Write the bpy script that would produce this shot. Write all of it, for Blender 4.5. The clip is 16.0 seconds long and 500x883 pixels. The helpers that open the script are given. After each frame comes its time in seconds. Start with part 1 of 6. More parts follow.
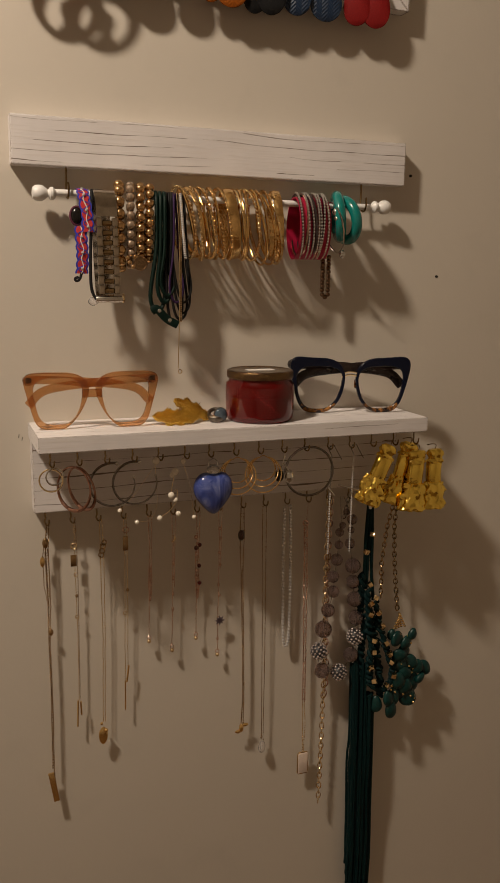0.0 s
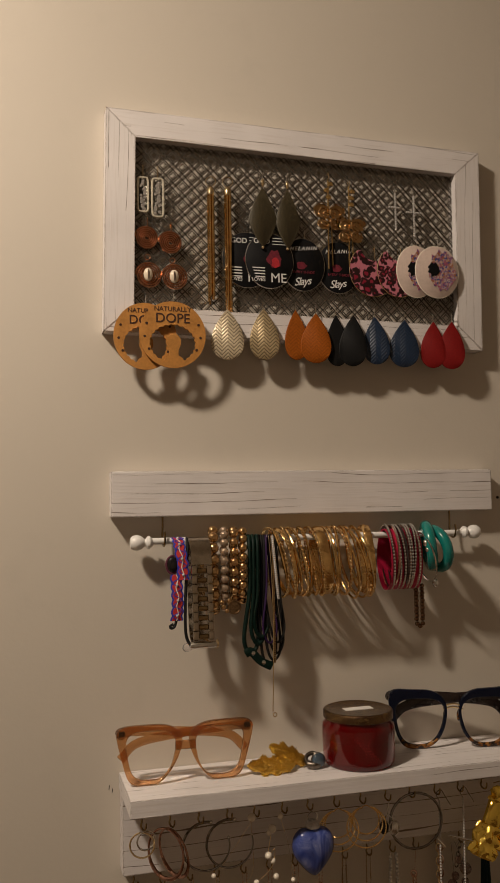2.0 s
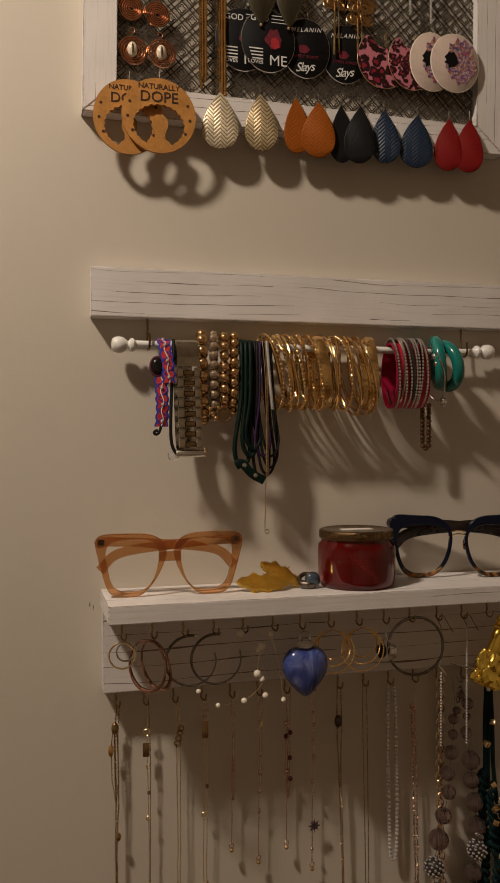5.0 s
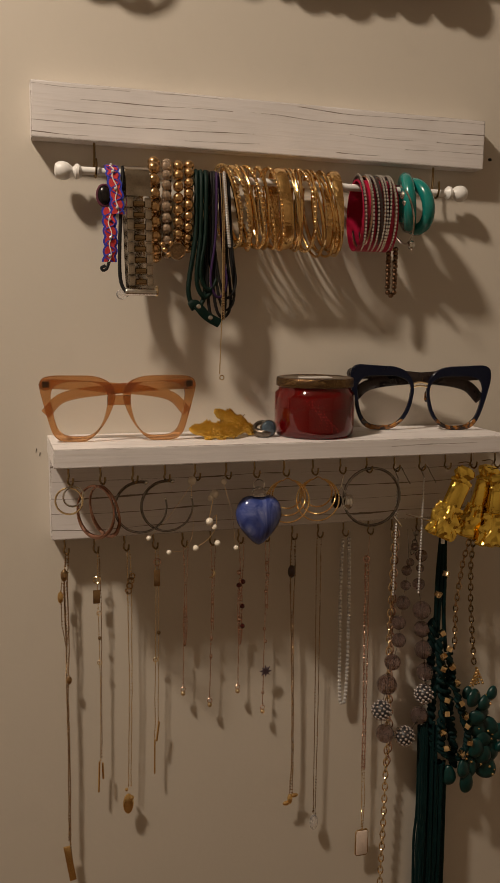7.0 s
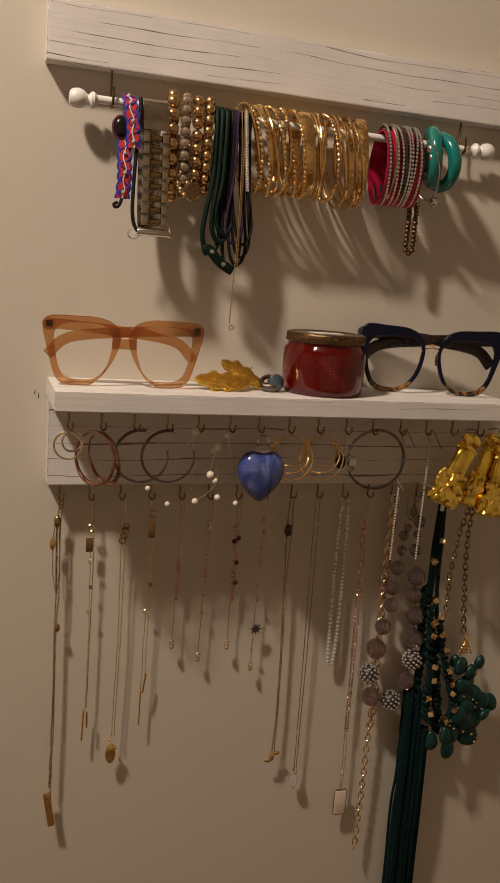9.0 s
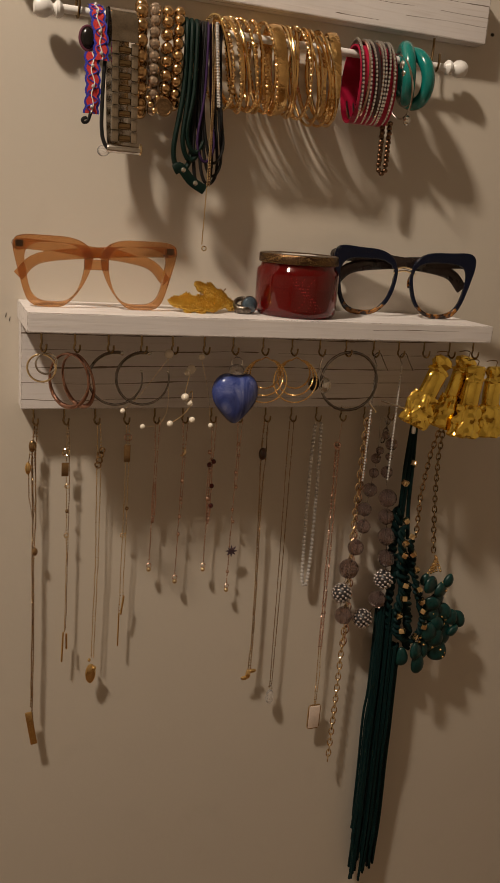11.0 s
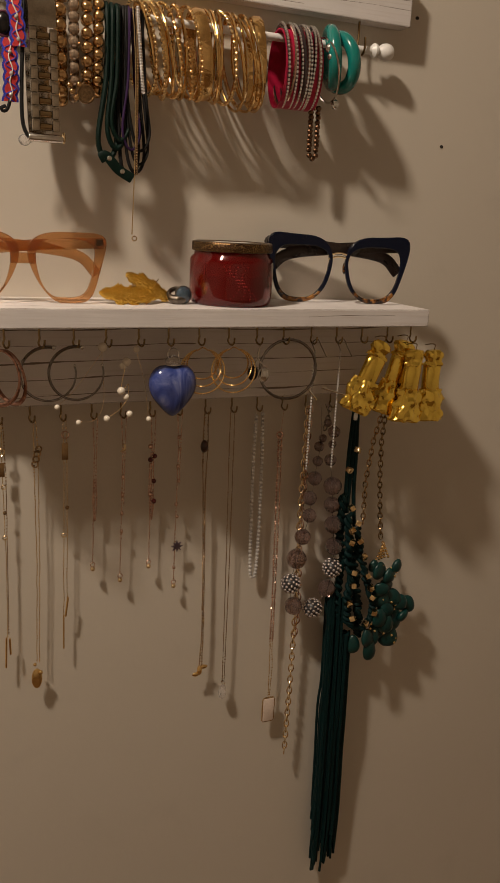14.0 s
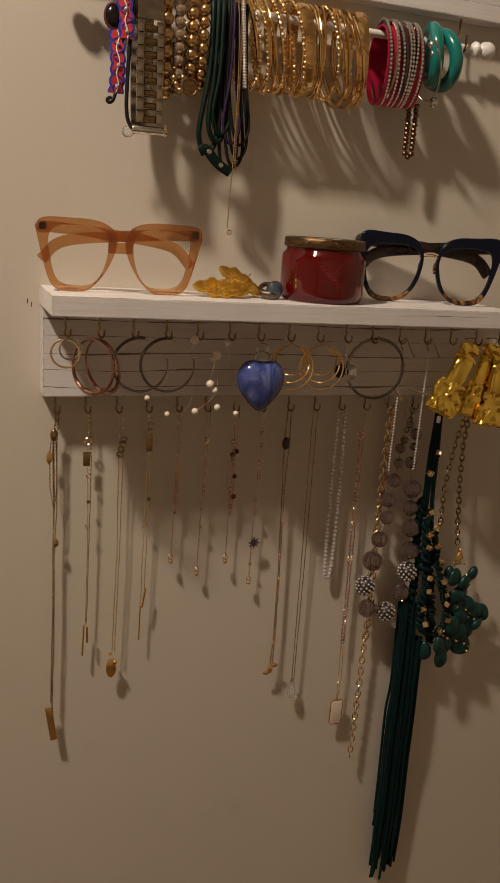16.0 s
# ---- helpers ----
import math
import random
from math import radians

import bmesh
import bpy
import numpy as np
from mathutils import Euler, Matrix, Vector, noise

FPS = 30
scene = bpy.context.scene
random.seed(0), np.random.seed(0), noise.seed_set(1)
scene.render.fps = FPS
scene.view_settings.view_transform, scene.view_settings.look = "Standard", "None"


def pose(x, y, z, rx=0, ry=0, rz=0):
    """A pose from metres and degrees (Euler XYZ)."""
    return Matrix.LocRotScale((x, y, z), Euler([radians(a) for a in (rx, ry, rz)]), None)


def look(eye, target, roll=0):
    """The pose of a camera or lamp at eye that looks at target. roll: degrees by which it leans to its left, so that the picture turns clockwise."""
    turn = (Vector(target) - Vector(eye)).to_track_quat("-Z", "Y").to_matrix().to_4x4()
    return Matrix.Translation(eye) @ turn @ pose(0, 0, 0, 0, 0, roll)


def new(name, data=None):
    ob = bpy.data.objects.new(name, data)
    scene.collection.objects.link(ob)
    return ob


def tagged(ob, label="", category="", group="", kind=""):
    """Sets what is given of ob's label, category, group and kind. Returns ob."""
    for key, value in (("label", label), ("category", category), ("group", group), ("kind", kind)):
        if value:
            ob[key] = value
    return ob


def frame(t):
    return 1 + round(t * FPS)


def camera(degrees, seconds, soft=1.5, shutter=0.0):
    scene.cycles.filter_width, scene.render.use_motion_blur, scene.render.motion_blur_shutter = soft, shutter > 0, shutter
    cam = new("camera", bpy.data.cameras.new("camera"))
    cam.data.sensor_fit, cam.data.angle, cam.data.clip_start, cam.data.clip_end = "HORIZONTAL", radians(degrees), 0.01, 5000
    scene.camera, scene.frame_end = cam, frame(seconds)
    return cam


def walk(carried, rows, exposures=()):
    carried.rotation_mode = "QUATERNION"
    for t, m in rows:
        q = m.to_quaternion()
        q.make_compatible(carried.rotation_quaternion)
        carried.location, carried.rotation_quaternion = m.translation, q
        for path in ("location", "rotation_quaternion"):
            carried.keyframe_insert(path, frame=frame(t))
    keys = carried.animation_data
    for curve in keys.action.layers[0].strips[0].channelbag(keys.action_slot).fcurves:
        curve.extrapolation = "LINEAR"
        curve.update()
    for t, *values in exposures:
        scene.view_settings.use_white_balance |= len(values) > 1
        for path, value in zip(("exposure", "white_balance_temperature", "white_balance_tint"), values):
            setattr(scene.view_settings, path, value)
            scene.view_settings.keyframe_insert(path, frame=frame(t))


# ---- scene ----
cam = camera(33.3, 16.0, soft=1.0)
PATH = [
    (0, (-0.082, -0.82, 1.47), (0.616, 1.012, 1.072), 0.9),
    (0.5, (-0.095, -0.837, 1.502), (0.586, 1.031, 1.281), -0.2),
    (1, (-0.093, -0.814, 1.542), (0.569, 1.071, 1.463), -0.6),
    (1.5, (-0.096, -0.81, 1.568), (0.518, 1.093, 1.618), -0.9),
    (2, (-0.095, -0.804, 1.576), (0.448, 1.115, 1.714), -0.9),
    (2.5, (-0.075, -0.773, 1.553), (0.506, 1.133, 1.717), -1.0),
    (3, (-0.074, -0.752, 1.539), (0.501, 1.157, 1.692), -1.0),
    (3.5, (-0.071, -0.755, 1.533), (0.486, 1.161, 1.666), -0.6),
    (4, (-0.073, -0.753, 1.512), (0.471, 1.168, 1.624), -1.1),
    (4.2, (-0.062, -0.747, 1.491), (0.455, 1.183, 1.585), -0.4),
    (6.3, (-0.056, -0.739, 1.439), (0.461, 1.186, 1.277), -0.1),
    (6.5, (-0.053, -0.734, 1.434), (0.481, 1.184, 1.249), 0.1),
    (7, (-0.04, -0.716, 1.424), (0.539, 1.176, 1.131), 0.8),
    (7.5, (-0.053, -0.705, 1.426), (0.537, 1.177, 1.094), 2.7),
    (8, (-0.052, -0.697, 1.421), (0.556, 1.174, 1.066), 3.7),
    (8.5, (-0.05, -0.695, 1.42), (0.56, 1.172, 1.041), 4.2),
    (9, (-0.053, -0.693, 1.417), (0.568, 1.168, 1.027), 4.4),
    (11.5, (-0.059, -0.7, 1.397), (0.641, 1.097, 0.867), 4.3),
    (12, (-0.051, -0.697, 1.394), (0.657, 1.098, 0.866), 4.3),
    (12.5, (-0.051, -0.698, 1.399), (0.674, 1.09, 0.873), 4.2),
    (13, (-0.049, -0.697, 1.399), (0.675, 1.094, 0.881), 4.0),
    (13.5, (-0.04, -0.703, 1.398), (0.733, 1.069, 0.887), 3.6),
    (14, (-0.046, -0.696, 1.394), (0.749, 1.066, 0.878), 2.9),
    (14.5, (-0.06, -0.694, 1.402), (0.703, 1.083, 0.894), 2.6),
    (15, (-0.064, -0.694, 1.4), (0.648, 1.107, 0.902), 2.7),
    (15.5, (-0.067, -0.686, 1.388), (0.641, 1.113, 0.877), 3.5),
    (16, (-0.075, -0.683, 1.385), (0.618, 1.122, 0.873), 4.2),
]
walk(cam, [(t, look(eye, target, roll)) for t, eye, target, roll in PATH],
     [(0.0, -0.18), (1.0, -0.22), (2.0, -0.55), (4.0, -0.62), (6.5, -0.36), (7.5, -0.14), (9.0, -0.04), (11.5, -0.08), (16.0, -0.08)])

# ---- light ----
world = bpy.data.worlds.new("room_air")
scene.world = world
world.use_nodes = True
world.node_tree.nodes["Background"].inputs[0].default_value = (1.0, 0.8, 0.6, 1)
world.node_tree.nodes["Background"].inputs[1].default_value = 0.005
# one flush ceiling light, shining down
bulb = bpy.data.lights.new("ceiling_lamp", "AREA")
bulb.shape, bulb.size = "DISK", 0.11
bulb.energy, bulb.color = 18.5, (1.0, 0.845, 0.68)
new("ceiling_lamp", bulb).matrix_basis = look((-0.526, -0.51, 2.35), (-0.006, -0.66, 1.35))


# ---- materials ----
def shader(name):
    m = bpy.data.materials.new(name)
    m.use_nodes = True
    nt = m.node_tree
    return m, nt, nt.nodes["Principled BSDF"]


def node(nt, kind, **sets):
    n = nt.nodes.new(kind)
    for k, v in sets.items():
        n.inputs[k].default_value = v
    return n


def coords(nt, scale=(1, 1, 1)):
    tc = nt.nodes.new("ShaderNodeTexCoord")
    mp = nt.nodes.new("ShaderNodeMapping")
    mp.inputs["Scale"].default_value = scale
    nt.links.new(tc.outputs["Object"], mp.inputs["Vector"])
    return mp.outputs["Vector"]


def ramp(nt, fac, stops):
    r = nt.nodes.new("ShaderNodeValToRGB")
    el = r.color_ramp.elements
    while len(el) < len(stops):
        el.new(0.5)
    for e, (p, c) in zip(el, stops):
        e.position, e.color = p, (*c, 1) if len(c) == 3 else c
    nt.links.new(fac, r.inputs["Fac"])
    return r.outputs["Color"]


def mixed(nt, fac, a, b, mode="MIX"):
    n = nt.nodes.new("ShaderNodeMix")
    n.data_type, n.blend_type = "RGBA", mode
    for sock, v in ((n.inputs["Factor"], fac), (n.inputs["A"], a), (n.inputs["B"], b)):
        if isinstance(v, (int, float)):
            sock.default_value = v
        elif isinstance(v, tuple):
            sock.default_value = (*v, 1)
        else:
            nt.links.new(v, sock)
    return n.outputs["Result"]


def bumped(nt, bsdf, height, strength, distance=0.001):
    b = node(nt, "ShaderNodeBump", Strength=strength, Distance=distance)
    nt.links.new(height, b.inputs["Height"])
    nt.links.new(b.outputs["Normal"], bsdf.inputs["Normal"])


def mat(name, base, rough=0.5, metal=0.0, var=0.2, scale=150.0, bump=0.0, bscale=600.0, coat=0.0, trans=0.0, ior=1.45):
    """A surface with mottled colour and gloss at two scales."""
    m, nt, b = shader(name)
    v = coords(nt)
    n1 = node(nt, "ShaderNodeTexNoise", Scale=scale, Detail=4.0)
    n2 = node(nt, "ShaderNodeTexNoise", Scale=scale * 6, Detail=3.0)
    for n in (n1, n2):
        nt.links.new(v, n.inputs["Vector"])
    dark = tuple(c * (1 - var) for c in base)
    light = tuple(min(1, c * (1 + var * 0.6)) for c in base)
    c1 = ramp(nt, n1.outputs["Fac"], [(0.3, dark), (0.7, light)])
    c2 = mixed(nt, 0.35, c1, ramp(nt, n2.outputs["Fac"], [(0.35, dark), (0.65, light)]))
    nt.links.new(c2, b.inputs["Base Color"])
    r = node(nt, "ShaderNodeMapRange")
    nt.links.new(n1.outputs["Fac"], r.inputs["Value"])
    r.inputs["To Min"].default_value, r.inputs["To Max"].default_value = max(0.02, rough * 0.75), min(1, rough * 1.25)
    nt.links.new(r.outputs["Result"], b.inputs["Roughness"])
    b.inputs["Metallic"].default_value, b.inputs["Coat Weight"].default_value = metal, coat
    b.inputs["Transmission Weight"].default_value, b.inputs["IOR"].default_value = trans, ior
    if bump:
        n3 = node(nt, "ShaderNodeTexNoise", Scale=bscale, Detail=3.0)
        nt.links.new(v, n3.inputs["Vector"])
        bumped(nt, b, n3.outputs["Fac"], bump, 0.0006)
    return m


def white_wood(name, along, base=(0.76, 0.715, 0.70), every=120.0, width=0.017, seed=0.0, chips=0.48, wob=1.9):
    """White chippy paint with thin dark cracks that wander along the grain."""
    m, nt, b = shader(name)
    tc = nt.nodes.new("ShaderNodeTexCoord")

    def place(scale, shift):
        mp = nt.nodes.new("ShaderNodeMapping")
        mp.inputs["Scale"].default_value, mp.inputs["Location"].default_value = scale, shift
        nt.links.new(tc.outputs["Object"], mp.inputs["Vector"])
        return mp.outputs["Vector"]

    def tex(scale, shift, detail):
        n = node(nt, "ShaderNodeTexNoise", Scale=1.0, Detail=detail)
        nt.links.new(place(scale, shift), n.inputs["Vector"])
        return n.outputs["Fac"]

    def calc(op, p, q=0.0):
        n = nt.nodes.new("ShaderNodeMath")
        n.operation = op
        for s, v in zip(n.inputs, (p, q)):
            if isinstance(v, float):
                s.default_value = v
            else:
                nt.links.new(v, s)
        return n.outputs[0]
    x_first = along == "x"
    wander = tex((5, 18, 18) if x_first else (18, 18, 5), (seed, seed * 1.7, 0), 2.0)
    sep = nt.nodes.new("ShaderNodeSeparateXYZ")
    nt.links.new(tc.outputs["Object"], sep.inputs[0])
    across = calc("ADD", sep.outputs["Z" if x_first else "X"], sep.outputs["Y"])
    u = calc("ADD", calc("MULTIPLY", across, every), calc("MULTIPLY", wander, wob))
    u = calc("ADD", u, seed)
    d = calc("ABSOLUTE", calc("SUBTRACT", calc("FRACT", u), 0.5))
    swell = tex((30, 200, 200) if x_first else (200, 200, 30), (0, seed, seed), 3.0)
    w = calc("MULTIPLY", calc("POWER", swell, 3.0), width * 8.0)
    line = calc("LESS_THAN", d, w)
    gate = tex((9, 110, 110) if x_first else (110, 110, 9), (seed + 3, 0, seed), 2.0)
    gated = calc("MULTIPLY", line, calc("GREATER_THAN", gate, chips))
    stain = tex((16, 16, 16), (seed, 0, 0), 5.0)
    paint = ramp(nt, stain, [(0.3, tuple(c * 0.88 for c in base)), (0.65, base)])
    fine = tex((20, 500, 500) if x_first else (500, 500, 20), (0, 0, seed), 5.0)
    paint2 = mixed(nt, ramp(nt, fine, [(0.52, (0, 0, 0)), (0.78, (0.4, 0.4, 0.4))]), paint, (0.50, 0.43, 0.37))
    # paint rubbed off along the edges
    bevel = nt.nodes.new("ShaderNodeBevel")
    bevel.samples = 4
    bevel.inputs["Radius"].default_value = 0.0022
    dot = nt.nodes.new("ShaderNodeVectorMath")
    dot.operation = "DOT_PRODUCT"
    nt.links.new(bevel.outputs["Normal"], dot.inputs[0])
    nt.links.new(tc.outputs["Normal"], dot.inputs[1])
    edge = calc("SUBTRACT", 1.0, dot.outputs["Value"])
    rub = tex((45, 260, 260) if x_first else (260, 260, 45), (seed * 2, 0, seed), 4.0)
    worn = calc("GREATER_THAN", calc("MULTIPLY", edge, calc("POWER", rub, 2.0)), 0.022)
    marks = calc("MAXIMUM", gated, worn)
    nt.links.new(mixed(nt, marks, paint2, (0.17, 0.125, 0.095)), b.inputs["Base Color"])
    b.inputs["Roughness"].default_value = 0.6
    bumped(nt, b, calc("SUBTRACT", calc("MULTIPLY", fine, 0.3), marks), 0.5, 0.0010)
    return m


def wall_paint(name, base):
    m, nt, b = shader(name)
    v = coords(nt)
    n1 = node(nt, "ShaderNodeTexNoise", Scale=3.0, Detail=4.0)
    n2 = node(nt, "ShaderNodeTexNoise", Scale=260.0, Detail=3.0)
    n3 = node(nt, "ShaderNodeTexNoise", Scale=22.0, Detail=5.0)
    for n in (n1, n2, n3):
        nt.links.new(v, n.inputs["Vector"])
    c = ramp(nt, n1.outputs["Fac"], [(0.3, tuple(x * 0.95 for x in base)), (0.7, base)])
    c = mixed(nt, ramp(nt, n3.outputs["Fac"], [(0.60, (0, 0, 0)), (0.78, (0.22, 0.22, 0.22))]), c, tuple(x * 0.8 for x in base))
    nt.links.new(c, b.inputs["Base Color"])
    b.inputs["Roughness"].default_value = 0.55
    bumped(nt, b, n2.outputs["Fac"], 0.12, 0.0008)
    return m


WALL = wall_paint("beige_wall_paint", (0.62, 0.56, 0.48))
# tone of the unseen walls, set by how much fill they bounce
BOUNCE = wall_paint("bounce_wall_paint", (0.66, 0.585, 0.495))
CEIL = wall_paint("ceiling_paint", (0.74, 0.70, 0.64))
FLOOR = mat("floor_board", (0.22, 0.14, 0.08), 0.5, var=0.4, scale=9)
WOODX = white_wood("white_chippy_wood", "x", seed=2.0)
WOODX2 = white_wood("white_chippy_board", "x", seed=7.3)
WOODZ = white_wood("white_chippy_upright", "z", seed=4.1)
WOODB = white_wood("white_grooved_board", "x", base=(0.74, 0.695, 0.68), every=74.0, width=0.022, seed=11.0, chips=0.34, wob=0.9)
WHITE = mat("white_gloss_paint", (0.80, 0.78, 0.75), 0.35, var=0.08, scale=60)
BRONZE = mat("dark_bronze_sheet", (0.075, 0.062, 0.049), 0.5, 0.1, var=0.3)
BRASS = mat("brass_wire", (0.29, 0.20, 0.10), 0.24, 1.0, var=0.25)
GOLD = mat("polished_gold", (0.90, 0.63, 0.28), 0.18, 1.0, var=0.12)
PALEGOLD = mat("pale_gold", (0.86, 0.68, 0.42), 0.2, 1.0, var=0.15)
SATINGOLD = mat("satin_gold_bead", (0.62, 0.40, 0.19), 0.2, 1.0, var=0.15)
FOIL = mat("gold_foil", (1.0, 0.69, 0.13), 0.1, 1.0, var=0.1, bump=0.8, bscale=220)
GLITTER = mat("gold_glitter", (0.95, 0.60, 0.13), 0.2, 1.0, var=0.35, scale=700)
ROSE = mat("rose_gold", (0.71, 0.49, 0.39), 0.2, 1.0, var=0.2)
COPPER = mat("antique_copper", (0.62, 0.32, 0.19), 0.24, 1.0, var=0.35)
ANTIQUE = mat("antique_gold_chain", (0.44, 0.295, 0.155), 0.24, 1.0, var=0.4)
BROWNROSE = mat("dark_rose_metal", (0.42, 0.23, 0.17), 0.14, 1.0, var=0.2)
GUN = mat("gunmetal", (0.24, 0.22, 0.205), 0.16, 1.0, var=0.2)
SILVER = mat("silver", (0.70, 0.68, 0.64), 0.18, 1.0, var=0.15)
RHINE = mat("rhinestone", (0.86, 0.81, 0.77), 0.10, 0.45, var=0.5, scale=700, coat=1.0)
CRYSTAL = mat("clear_crystal", (0.95, 0.93, 0.92), 0.04, 0.0, var=0.05, trans=0.85, ior=1.55)
RHINEB = mat("rhinestone_setting", (0.72, 0.66, 0.64), 0.18, 0.85, var=0.6, scale=900)
PEARL = mat("pearl", (0.80, 0.72, 0.60), 0.22, 0.0, var=0.08, coat=0.6)
BLACK = mat("black_cord", (0.012, 0.011, 0.011), 0.55, var=0.3, bump=0.5, bscale=1500)
GREENCORD = mat("dark_green_cord", (0.002, 0.013, 0.009), 0.5, var=0.3, bump=0.5, bscale=1500)
TEALCORD = mat("teal_cord", (0.0015, 0.017, 0.018), 0.6, var=0.35, bump=0.6, bscale=1500)
TEAL = mat("teal_bead", (0.002, 0.034, 0.031), 0.34, var=0.45, scale=120, bump=0.3, bscale=300)
TURQ = mat("turquoise_plastic", (0.006, 0.17, 0.15), 0.22, var=0.1, coat=0.5)
PINK = mat("hot_pink_enamel", (0.42, 0.012, 0.05), 0.3, var=0.12)
BLUE = mat("blue_thread", (0.03, 0.04, 0.42), 0.7, var=0.4, scale=900, bump=0.8, bscale=1500)
RED = mat("red_thread", (0.55, 0.03, 0.03), 0.7, var=0.35, scale=900, bump=0.8, bscale=1500)
PURPLE = mat("purple_cord", (0.035, 0.014, 0.06), 0.6, var=0.3)
CREAM = mat("cream_thread", (0.75, 0.70, 0.62), 0.6, var=0.2)


for dull in (BLACK, GREENCORD, TEALCORD, PURPLE):
    dull.node_tree.nodes["Principled BSDF"].inputs["Specular IOR Level"].default_value = 0.2


# ---- building blocks; x, y, z in millimetres ----
class Mesh:
    def __init__(self):
        self.v, self.f = [], []

    def add(self, vs, fs):
        k = len(self.v)
        self.v += [tuple(p) for p in vs]
        self.f += [tuple(i + k for i in f) for f in fs]
        return self

    def box(self, x0, x1, y0, y1, z0, z1, bevel=0.0, turn=None):
        bm = bmesh.new()
        bmesh.ops.create_cube(bm, size=1, matrix=Matrix.Translation(((x0 + x1) / 2, (y0 + y1) / 2, (z0 + z1) / 2)) @ Matrix.Diagonal((abs(x1 - x0), abs(y1 - y0), abs(z1 - z0), 1)))
        if bevel:
            bmesh.ops.bevel(bm, geom=list(bm.edges), offset=bevel, segments=2, affect="EDGES", profile=0.6)
        if turn:
            bmesh.ops.transform(bm, matrix=turn, verts=bm.verts)
        bm.verts.index_update()
        self.add([v.co.copy() for v in bm.verts], [[v.index for v in f.verts] for f in bm.faces])
        bm.free()
        return self

    def tube(self, pts, r, closed=False, n=7):
        pts = [Vector(p) for p in pts]
        m = len(pts)
        rs = r if isinstance(r, (list, tuple)) else [r] * m
        tan = []
        for i in range(m):
            a = pts[(i - 1) % m] if closed or i else pts[0]
            b = pts[(i + 1) % m] if closed or i < m - 1 else pts[-1]
            tan.append((b - a).normalized())
        up = Vector((0, 0, 1)) if abs(tan[0].z) < 0.9 else Vector((0, 1, 0))
        side = tan[0].cross(up).normalized()
        vs = []
        for p, t, rr in zip(pts, tan, rs):
            side = (side - t * side.dot(t)).normalized()
            oth = t.cross(side)
            vs += [p + (side * math.cos(2 * math.pi * k / n) + oth * math.sin(2 * math.pi * k / n)) * rr for k in range(n)]
        fs = [(i * n + k, i * n + (k + 1) % n, ((i + 1) % m) * n + (k + 1) % n, ((i + 1) % m) * n + k) for i in range(m if closed else m - 1) for k in range(n)]
        if not closed:
            fs += [tuple(range(n))[::-1], tuple(range((m - 1) * n, m * n))]
        return self.add(vs, fs)

    def ball(self, c, r, seg=10, rings=7, squash=(1, 1, 1)):
        c = Vector(c)
        vs = [c + Vector((0, 0, r * squash[2]))]
        for i in range(1, rings):
            a = math.pi * i / rings
            vs += [c + Vector((r * math.sin(a) * math.cos(2 * math.pi * k / seg) * squash[0], r * math.sin(a) * math.sin(2 * math.pi * k / seg) * squash[1], r * math.cos(a) * squash[2])) for k in range(seg)]
        vs.append(c - Vector((0, 0, r * squash[2])))
        fs = [(0, 1 + k, 1 + (k + 1) % seg) for k in range(seg)]
        for i in range(rings - 2):
            a = 1 + i * seg
            fs += [(a + k, a + seg + k, a + seg + (k + 1) % seg, a + (k + 1) % seg) for k in range(seg)]
        a = 1 + (rings - 2) * seg
        fs += [(a + k, len(vs) - 1, a + (k + 1) % seg) for k in range(seg)]
        return self.add(vs, fs)

    def lathe(self, c, prof, axis="z", n=32, caps=True):
        """prof: rows of radius and height along the axis."""
        c = Vector(c)
        vs = []
        for r, h in prof:
            for k in range(n):
                a, b = r * math.cos(2 * math.pi * k / n), r * math.sin(2 * math.pi * k / n)
                vs.append(c + Vector({"z": (a, b, h), "x": (h, a, b), "y": (b, h, a)}[axis]))
        m = len(prof)
        fs = [(i * n + k, i * n + (k + 1) % n, (i + 1) * n + (k + 1) % n, (i + 1) * n + k) for i in range(m - 1) for k in range(n)]
        if caps:
            fs += [tuple(range(n))[::-1], tuple(range((m - 1) * n, m * n))]
        return self.add(vs, fs)

    def plate(self, outline, y0, y1, edge=0.0):
        """A flat piece facing the room: outline of (x, z), from y0 (front) to y1, with a small chamfer."""
        k = len(outline)
        cx, cz = sum(p[0] for p in outline) / k, sum(p[1] for p in outline) / k

        def ring(y, inset):
            out = []
            for x, z in outline:
                d = math.hypot(x - cx, z - cz) or 1
                out.append((x - (x - cx) / d * inset, y, z - (z - cz) / d * inset))
            return out
        vs = ring(y0, edge) + ring(y0 + edge * 0.8, 0) + ring(y1, 0)
        fs = [tuple(range(k)), tuple(range(3 * k - 1, 2 * k - 1, -1))]
        fs += [(a * k + (i + 1) % k, a * k + i, (a + 1) * k + i, (a + 1) * k + (i + 1) % k) for a in (0, 1) for i in range(k)]
        return self.add(vs, fs)

    def loop(self, outer, inner, y0, y1):
        """A flat ring between two outlines with as many points."""
        k = len(outer)
        vs = [(x, y, z) for y in (y0, y1) for o in (outer, inner) for x, z in o]
        fs = []
        for i in range(k):
            j = (i + 1) % k
            fs += [(i, j, k + j, k + i), (2 * k + j, 2 * k + i, 3 * k + i, 3 * k + j), (j, i, 2 * k + i, 2 * k + j), (k + i, k + j, 3 * k + j, 3 * k + i)]
        return self.add(vs, fs)

    def turned(self, m):
        self.v = [tuple(m @ Vector(p)) for p in self.v]
        return self

